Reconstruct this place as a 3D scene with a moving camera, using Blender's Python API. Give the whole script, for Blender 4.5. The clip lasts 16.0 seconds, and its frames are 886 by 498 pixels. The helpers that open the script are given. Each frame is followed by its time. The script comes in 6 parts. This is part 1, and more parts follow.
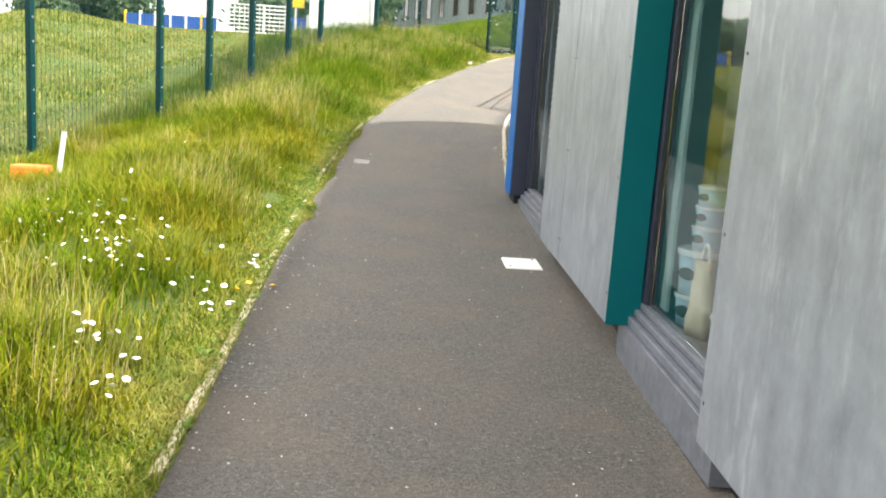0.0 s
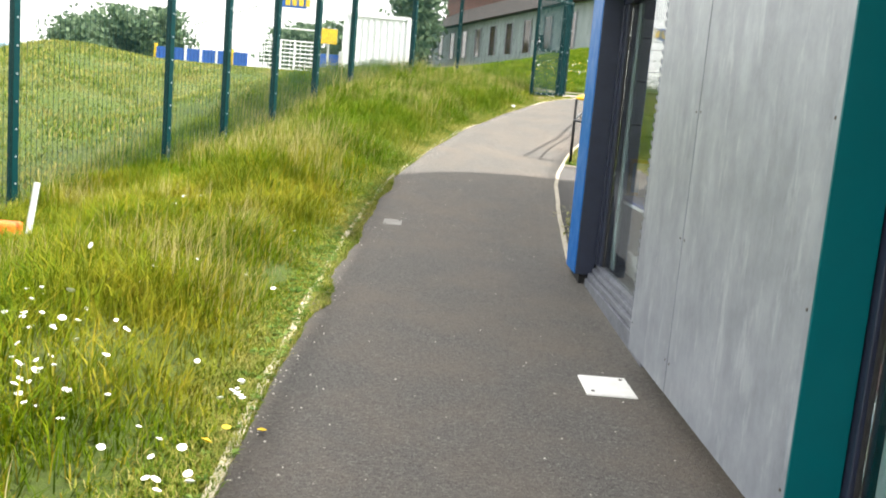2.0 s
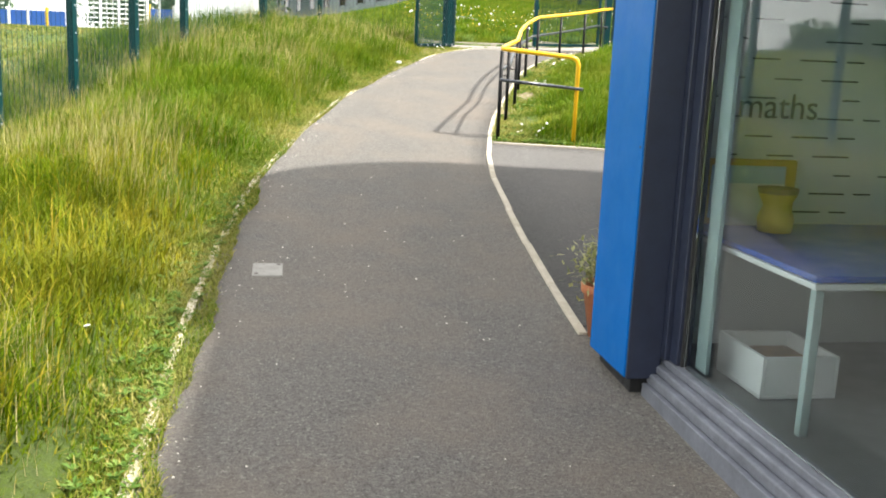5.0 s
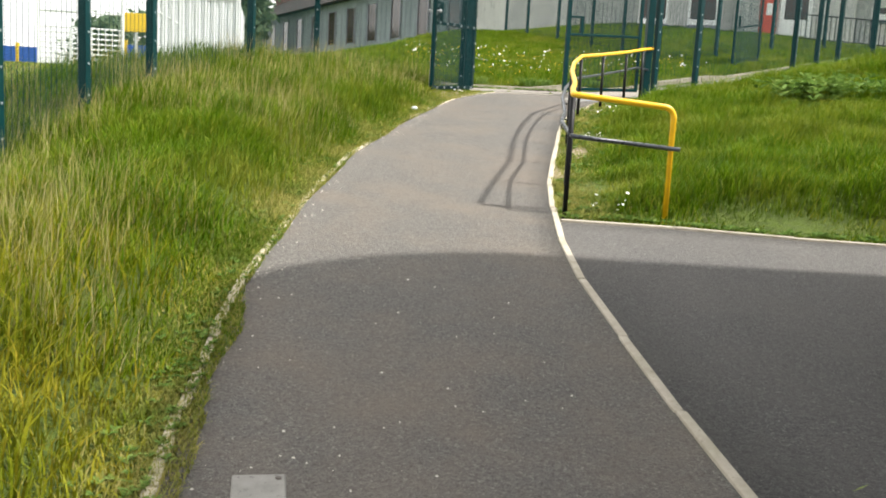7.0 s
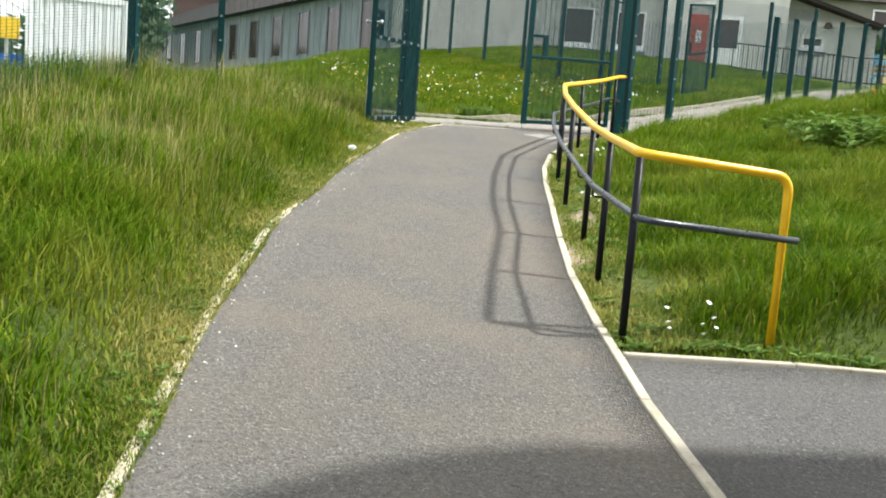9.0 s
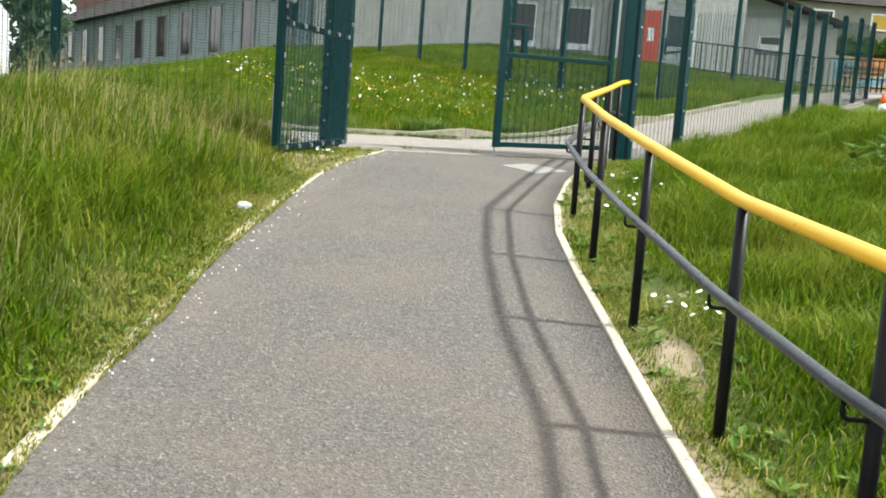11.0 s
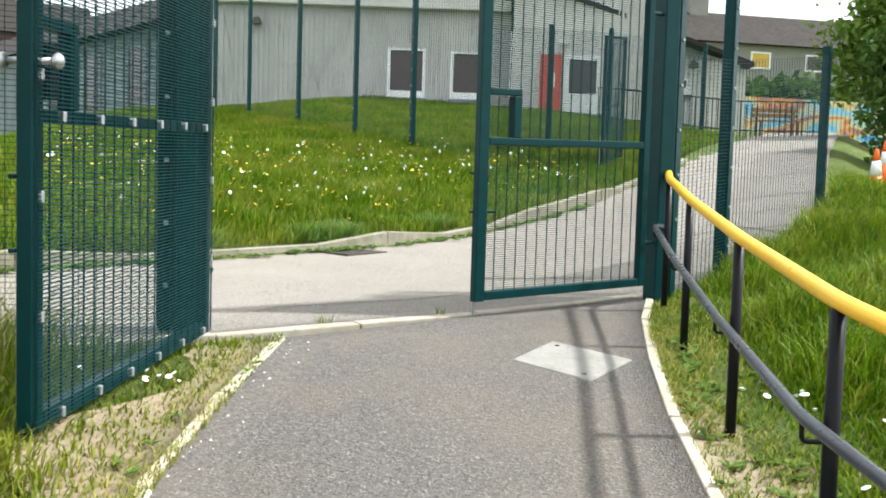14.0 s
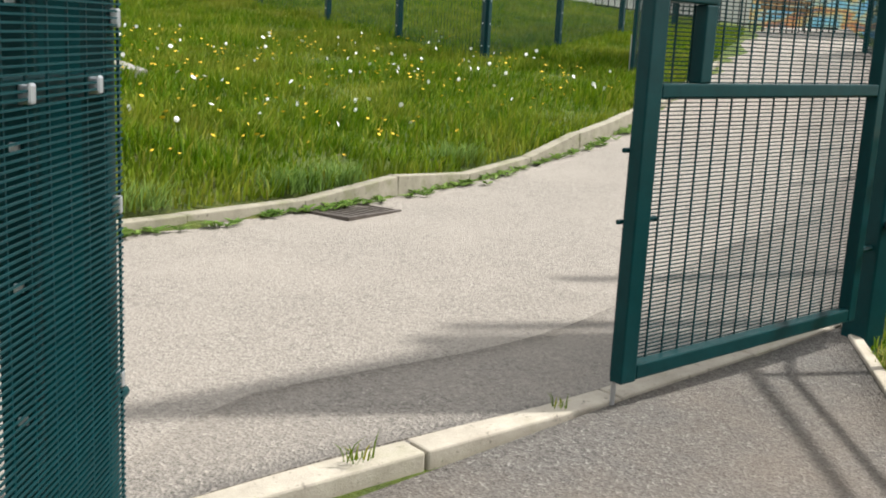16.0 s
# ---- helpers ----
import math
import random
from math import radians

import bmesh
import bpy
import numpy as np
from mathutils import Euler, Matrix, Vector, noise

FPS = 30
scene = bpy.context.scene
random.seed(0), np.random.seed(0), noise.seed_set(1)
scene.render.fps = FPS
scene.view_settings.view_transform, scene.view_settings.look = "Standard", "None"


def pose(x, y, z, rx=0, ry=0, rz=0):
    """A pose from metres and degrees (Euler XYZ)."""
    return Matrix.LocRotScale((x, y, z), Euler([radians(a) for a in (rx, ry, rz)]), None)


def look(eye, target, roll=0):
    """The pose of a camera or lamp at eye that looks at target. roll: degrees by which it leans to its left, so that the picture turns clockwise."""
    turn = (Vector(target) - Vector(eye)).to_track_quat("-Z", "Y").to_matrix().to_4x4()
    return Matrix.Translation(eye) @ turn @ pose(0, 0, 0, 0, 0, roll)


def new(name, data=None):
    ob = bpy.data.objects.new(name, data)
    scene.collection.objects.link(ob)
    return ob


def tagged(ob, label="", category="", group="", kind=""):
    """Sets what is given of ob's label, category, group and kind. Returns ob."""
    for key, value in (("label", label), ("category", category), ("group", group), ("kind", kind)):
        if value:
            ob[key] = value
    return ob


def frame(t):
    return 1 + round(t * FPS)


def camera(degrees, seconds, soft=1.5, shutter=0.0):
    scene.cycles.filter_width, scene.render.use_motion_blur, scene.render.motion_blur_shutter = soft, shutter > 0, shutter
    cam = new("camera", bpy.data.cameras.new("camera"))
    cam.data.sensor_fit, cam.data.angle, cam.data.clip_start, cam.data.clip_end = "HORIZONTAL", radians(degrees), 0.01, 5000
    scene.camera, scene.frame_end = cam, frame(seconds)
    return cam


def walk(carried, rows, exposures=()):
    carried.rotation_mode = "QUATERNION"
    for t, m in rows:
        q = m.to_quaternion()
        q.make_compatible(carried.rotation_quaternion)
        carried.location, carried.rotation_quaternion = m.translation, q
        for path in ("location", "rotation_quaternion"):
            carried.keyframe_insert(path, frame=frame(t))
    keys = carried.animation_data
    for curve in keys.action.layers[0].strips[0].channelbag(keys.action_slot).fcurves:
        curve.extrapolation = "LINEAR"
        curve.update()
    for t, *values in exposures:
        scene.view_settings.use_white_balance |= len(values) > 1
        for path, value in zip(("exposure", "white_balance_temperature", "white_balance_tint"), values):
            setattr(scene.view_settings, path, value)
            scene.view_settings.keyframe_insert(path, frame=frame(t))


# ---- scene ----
cam = camera(50.4, 16.0, 1.9)
PATH = [
    (0, (-0.107, -3.319, 1.527), (-0.004, -1.359, 1.145), 3.9),
    (0.5, (-0.131, -2.911, 1.537), (-0.012, -0.953, 1.148), 3.0),
    (1, (-0.093, -2.491, 1.537), (-0.03, -0.536, 1.119), 6.2),
    (1.5, (-0.15, -1.994, 1.545), (-0.088, -0.039, 1.127), 3.7),
    (1.9, (-0.207, -1.551, 1.575), (-0.157, 0.42, 1.24), 4.7),
    (2, (-0.215, -1.444, 1.578), (-0.176, 0.532, 1.27), 5.0),
    (2.5, (-0.215, -0.901, 1.566), (-0.136, 1.076, 1.27), 4.2),
    (3, (-0.269, -0.302, 1.618), (-0.1, 1.665, 1.303), 1.8),
    (3.2, (-0.271, -0.07, 1.594), (-0.131, 1.903, 1.297), 2.5),
    (5.3, (-0.542, 2.81, 1.618), (-0.193, 4.74, 1.227), 2.5),
    (5.5, (-0.569, 3.072, 1.608), (-0.254, 5.021, 1.285), 1.7),
    (6, (-0.57, 3.736, 1.634), (-0.272, 5.698, 1.381), 2.4),
    (6.5, (-0.606, 4.441, 1.64), (-0.215, 6.388, 1.4), 1.8),
    (7, (-0.573, 5.13, 1.655), (-0.199, 7.072, 1.355), 3.1),
    (7.5, (-0.596, 5.865, 1.712), (-0.116, 7.784, 1.42), 1.7),
    (8, (-0.58, 6.625, 1.766), (-0.151, 8.552, 1.446), 3.1),
    (8.5, (-0.563, 7.38, 1.776), (0.008, 9.275, 1.49), 1.6),
    (9, (-0.488, 8.109, 1.834), (0.091, 10.007, 1.586), 4.4),
    (9.2, (-0.424, 8.408, 1.845), (0.18, 10.305, 1.651), 3.3),
    (11.3, (0.496, 12.189, 2.115), (1.252, 14.021, 1.847), 3.8),
    (11.5, (0.566, 12.473, 2.129), (1.362, 14.284, 1.831), 2.2),
    (12, (0.728, 13.169, 2.216), (1.572, 14.956, 1.909), 2.5),
    (12.5, (0.908, 13.794, 2.334), (1.791, 15.57, 2.079), 1.2),
    (13, (1.104, 14.457, 2.433), (2.035, 16.216, 2.235), 0.7),
    (13.5, (1.283, 15.08, 2.56), (2.173, 16.863, 2.389), 2.5),
    (14, (1.479, 15.714, 2.66), (2.443, 17.461, 2.529), 1.7),
    (14.5, (1.651, 16.319, 2.727), (2.576, 18.082, 2.54), 3.0),
    (15, (1.831, 16.99, 2.797), (2.853, 18.68, 2.482), 3.6),
    (15.5, (2.043, 17.587, 2.869), (3.008, 19.304, 2.523), 3.8),
    (16, (2.228, 18.169, 2.952), (3.263, 19.839, 2.581), 3.0),
]
EXPOSURES = [(0.0, 1.46, 6750, 8), (0.5, 1.33, 6700, 8), (1.0, 1.13, 6700, 8), (1.5, 1.32, 6650, 8), (2.5, 1.12, 6450, 8), (3.0, 0.62, 6300, 8), (5.5, 1.42, 6600, 8),
             (6.0, 1.22, 6600, 8), (6.5, 0.98, 6600, 8), (7.0, 0.78, 6600, 8), (7.5, 0.88, 6500, 7), (8.5, 0.85, 6350, 6), (9.0, 0.7, 6300, 5),
             (11.5, 0.74, 6300, 5), (13.5, 0.86, 6200, 5), (14.5, 0.72, 6200, 6), (16.0, 0.5, 6450, 9)]
walk(cam, [(t, look(eye, target, roll)) for t, eye, target, roll in PATH], EXPOSURES)

# ---- world and sun ----
SUN_DIR = Vector((0.715, -0.24, 1.0)).normalized()
world = bpy.data.worlds.new("world")
scene.world = world
world.use_nodes = True
wn = world.node_tree.nodes
sky = wn.new("ShaderNodeTexSky")
sky.sky_type, sky.sun_disc = "NISHITA", False
sky.sun_elevation = math.asin(SUN_DIR.z)
sky.sun_rotation = math.atan2(SUN_DIR.x, SUN_DIR.y)
sky.air_density, sky.dust_density, sky.ozone_density = 1.0, 4.0, 1.0
sky_soft = wn.new("ShaderNodeMixRGB")
sky_soft.inputs["Fac"].default_value = 0.8
sky_soft.inputs["Color2"].default_value = (7.9, 7.8, 7.6, 1)
world.node_tree.links.new(sky.outputs["Color"], sky_soft.inputs["Color1"])
world.node_tree.links.new(sky_soft.outputs["Color"], wn["Background"].inputs["Color"])
wn["Background"].inputs["Strength"].default_value = 0.15
sun_data = bpy.data.lights.new("sun", "SUN")
sun_data.energy, sun_data.angle, sun_data.color = 4.3, radians(2.4), (1.0, 0.96, 0.90)
sun = new("sun", sun_data)
sun.matrix_world = look(SUN_DIR * 40, (0, 0, 0))


# ---- materials ----
def rgb(c):
    return (c[0], c[1], c[2], 1)


class Mat:
    """A procedural material in the making."""

    def __init__(self, name, rough=0.7, metal=0.0):
        self.m = bpy.data.materials.new(name)
        self.m.use_nodes = True
        self.t = self.m.node_tree
        self.b = self.t.nodes["Principled BSDF"]
        self.b.inputs["Roughness"].default_value = rough
        self.b.inputs["Metallic"].default_value = metal
        self.co = self.t.nodes.new("ShaderNodeTexCoord").outputs["Object"]

    def put(self, node, **inputs):
        n = self.t.nodes.new("ShaderNode" + node)
        for k, v in inputs.items():
            key = k.replace("_", " ")
            if isinstance(v, bpy.types.NodeSocket):
                self.t.links.new(v, n.inputs[key])
            else:
                n.inputs[key].default_value = v
        return n

    def noise(self, scale, detail=4.0, rough=0.6, stretch=None):
        co = self.co
        if stretch:
            co = self.put("Mapping", Vector=co, Scale=stretch).outputs[0]
        return self.put("TexNoise", Vector=co, Scale=scale, Detail=detail, Roughness=rough).outputs["Fac"]

    def ramp(self, fac, *stops):
        n = self.put("ValToRGB", Fac=fac)
        e = n.color_ramp.elements
        while len(e) < len(stops):
            e.new(0.5)
        for el, (p, c) in zip(e, stops):
            el.position, el.color = p, rgb(c)
        return n.outputs["Color"]

    def mix(self, fac, a, b, kind="MIX"):
        n = self.t.nodes.new("ShaderNodeMixRGB")
        n.blend_type = kind
        for s, v in zip(n.inputs, (fac, a, b)):
            if isinstance(v, bpy.types.NodeSocket):
                self.t.links.new(v, s)
            elif isinstance(v, (int, float)):
                s.default_value = v
            else:
                s.default_value = rgb(v)
        return n.outputs[0]

    def grey(self, lo, hi, fac):
        return self.ramp(fac, (lo, (0, 0, 0)), (hi, (1, 1, 1)))

    def done(self, color, bump=None, strength=0.3, distance=0.01, rough=None):
        if isinstance(color, bpy.types.NodeSocket):
            self.t.links.new(color, self.b.inputs["Base Color"])
        else:
            self.b.inputs["Base Color"].default_value = rgb(color)
        if bump is not None:
            n = self.put("Bump", Height=bump, Strength=strength, Distance=distance)
            self.t.links.new(n.outputs[0], self.b.inputs["Normal"])
        if rough is not None:
            self.t.links.new(rough, self.b.inputs["Roughness"])
        return self.m


def asphalt(name, lo, hi, light, patch):
    m = Mat(name, 0.88)
    grain = m.noise(160, 3, 0.8)
    stones = m.put("TexVoronoi", Vector=m.co, Scale=95.0)
    stone_mask = m.grey(0.78, 0.98, m.put("SeparateColor", Color=stones.outputs["Color"]).outputs[0])
    coarse = m.noise(55, 5, 0.75)
    base = m.ramp(m.mix(0.5, grain, coarse), (0.40, tuple(v * 0.45 for v in lo)), (0.5, tuple((p + q) / 2 for p, q in zip(lo, hi))), (0.60, tuple(v * 1.15 for v in hi)))
    base = m.mix(m.mix(1.0, m.mix(1.0, stone_mask, (0.75, 0.75, 0.75), "MULTIPLY"), m.grey(0.55, 0.3, stones.outputs["Distance"]), "MULTIPLY"), base, light)
    worn = m.grey(0.42, 0.72, m.noise(1.3, 6, 0.65))
    base = m.mix(m.mix(1.0, worn, (0.55, 0.55, 0.55), "MULTIPLY"), base, patch)
    specks = m.grey(0.82, 0.86, m.noise(46, 1, 0.4))
    base = m.mix(m.mix(1.0, specks, (0.6, 0.6, 0.6), "MULTIPLY"), base, (0.34, 0.32, 0.28))
    return m.done(base, m.mix(0.5, coarse, stones.outputs["Distance"]), 1.0, 0.010)


def plain(name, color, rough=0.5, metal=0.0, vary=0.12, scale=6.0, bump=0.0, fine=60):
    m = Mat(name, rough, metal)
    dark = tuple(c * (1 - vary) for c in color)
    lite = tuple(min(1, c * (1 + vary)) for c in color)
    c = m.ramp(m.noise(scale, 6, 0.65), (0.3, dark), (0.7, lite))
    f = m.noise(fine, 3, 0.6)
    c = m.mix(0.25, c, m.ramp(f, (0.3, dark), (0.7, lite)))
    r = m.ramp(m.noise(scale * 2.3, 4), (0.3, (rough * 0.8,) * 3), (0.7, (min(1, rough * 1.2),) * 3))
    return m.done(c, f if bump else None, bump, 0.003, r)


def concrete(name, lo, hi, moss=0.0):
    m = Mat(name, 0.9)
    c = m.ramp(m.noise(9, 8, 0.7), (0.28, lo), (0.72, hi))
    c = m.mix(m.grey(0.62, 0.7, m.noise(38, 4, 0.6)), c, tuple(v * 0.62 for v in lo))
    if moss:
        c = m.mix(m.mix(1.0, m.grey(0.5, 0.66, m.noise(3.5, 6, 0.7)), (moss,) * 3, "MULTIPLY"), c, (0.13, 0.14, 0.05))
    return m.done(c, m.noise(120, 4), 0.5, 0.004)


def leafy(name, stops, trans=0.35, rough=0.5):
    """Blades and leaves: colour by island, light passing through."""
    m = Mat(name, rough)
    rnd = m.put("NewGeometry").outputs["Random Per Island"]
    c = m.ramp(rnd, *stops)
    patch = m.grey(0.47, 0.66, m.noise(0.8, 5, 0.65))
    c = m.mix(patch, c, m.mix(0.52, c, stops[-1][1]))
    deep = m.grey(0.5, 0.66, m.noise(1.9, 4, 0.6))
    c = m.mix(deep, c, m.mix(0.6, c, stops[0][1]))
    m.done(c)
    m.b.inputs["Specular IOR Level"].default_value = 0.07
    out = m.t.nodes["Material Output"]
    tr = m.put("BsdfTranslucent", Color=c)
    mx = m.put("MixShader", Fac=trans)
    m.t.links.new(m.b.outputs[0], mx.inputs[1])
    m.t.links.new(tr.outputs[0], mx.inputs[2])
    m.t.links.new(mx.outputs[0], out.inputs["Surface"])
    return m.m


def cladding_material():
    m = Mat("fibre_cement", 0.42)
    streak = m.noise(2.2, 7, 0.68, (3.0, 3.0, 0.75))
    cloud = m.noise(5.5, 6, 0.7)
    c = m.ramp(m.mix(0.5, streak, cloud), (0.34, (0.148, 0.162, 0.188)), (0.66, (0.285, 0.306, 0.342)))
    bloom = m.grey(0.55, 0.74, m.noise(3.1, 7, 0.7, (3.2, 3.2, 0.8)))
    c = m.mix(m.mix(1.0, bloom, (0.55, 0.55, 0.55), "MULTIPLY"), c, (0.47, 0.49, 0.53))
    c = m.mix(m.grey(0.7, 0.73, m.noise(70, 2)), c, (0.25, 0.26, 0.27))
    return m.done(c, m.noise(90, 3), 0.12, 0.002)


def soil_material():
    m = Mat("turf_soil", 0.95)
    big = m.noise(0.35, 6, 0.6)
    c = m.ramp(big, (0.3, (0.070, 0.125, 0.008)), (0.5, (0.110, 0.165, 0.012)), (0.68, (0.20, 0.20, 0.040)))
    c = m.mix(m.grey(0.40, 0.60, m.noise(14, 6, 0.7)), c, (0.085, 0.125, 0.018))
    c = m.mix(m.grey(0.58, 0.75, m.noise(3.0, 5, 0.7)), c, (0.13, 0.125, 0.055))
    return m.done(c, m.noise(40, 5, 0.75), 1.0, 0.06)


def glass_material():
    m = Mat("window_glass", 0.02)
    m.b.inputs["Transmission Weight"].default_value = 1.0
    m.b.inputs["IOR"].default_value = 1.5
    return m.done((0.86, 0.93, 0.92), m.noise(1.2, 1), 0.02, 0.002)


def ribbed_wall_material(name, lo, hi):
    m = Mat(name, 0.75)
    c = m.ramp(m.noise(1.2, 7, 0.7, (1, 1, 0.35)), (0.3, lo), (0.7, hi))
    c = m.mix(m.grey(0.6, 0.68, m.noise(7, 5, 0.7, (1, 1, 0.2))), c, tuple(v * 0.75 for v in lo))
    return m.done(c, m.noise(30, 4), 0.3, 0.01)


def mural_material():
    m = Mat("mural_paint", 0.6)
    wave = m.put("TexNoise", Vector=m.put("Mapping", Vector=m.co, Scale=(0.35, 0.35, 0.8)).outputs[0], Scale=1.0, Detail=2.0, Distortion=1.6).outputs["Fac"]
    c = m.ramp(wave, (0.30, (0.10, 0.30, 0.62)), (0.45, (0.25, 0.55, 0.75)), (0.53, (0.70, 0.55, 0.25)), (0.60, (0.62, 0.25, 0.10)), (0.68, (0.12, 0.20, 0.32)))
    return m.done(c, m.noise(20), 0.2, 0.01)


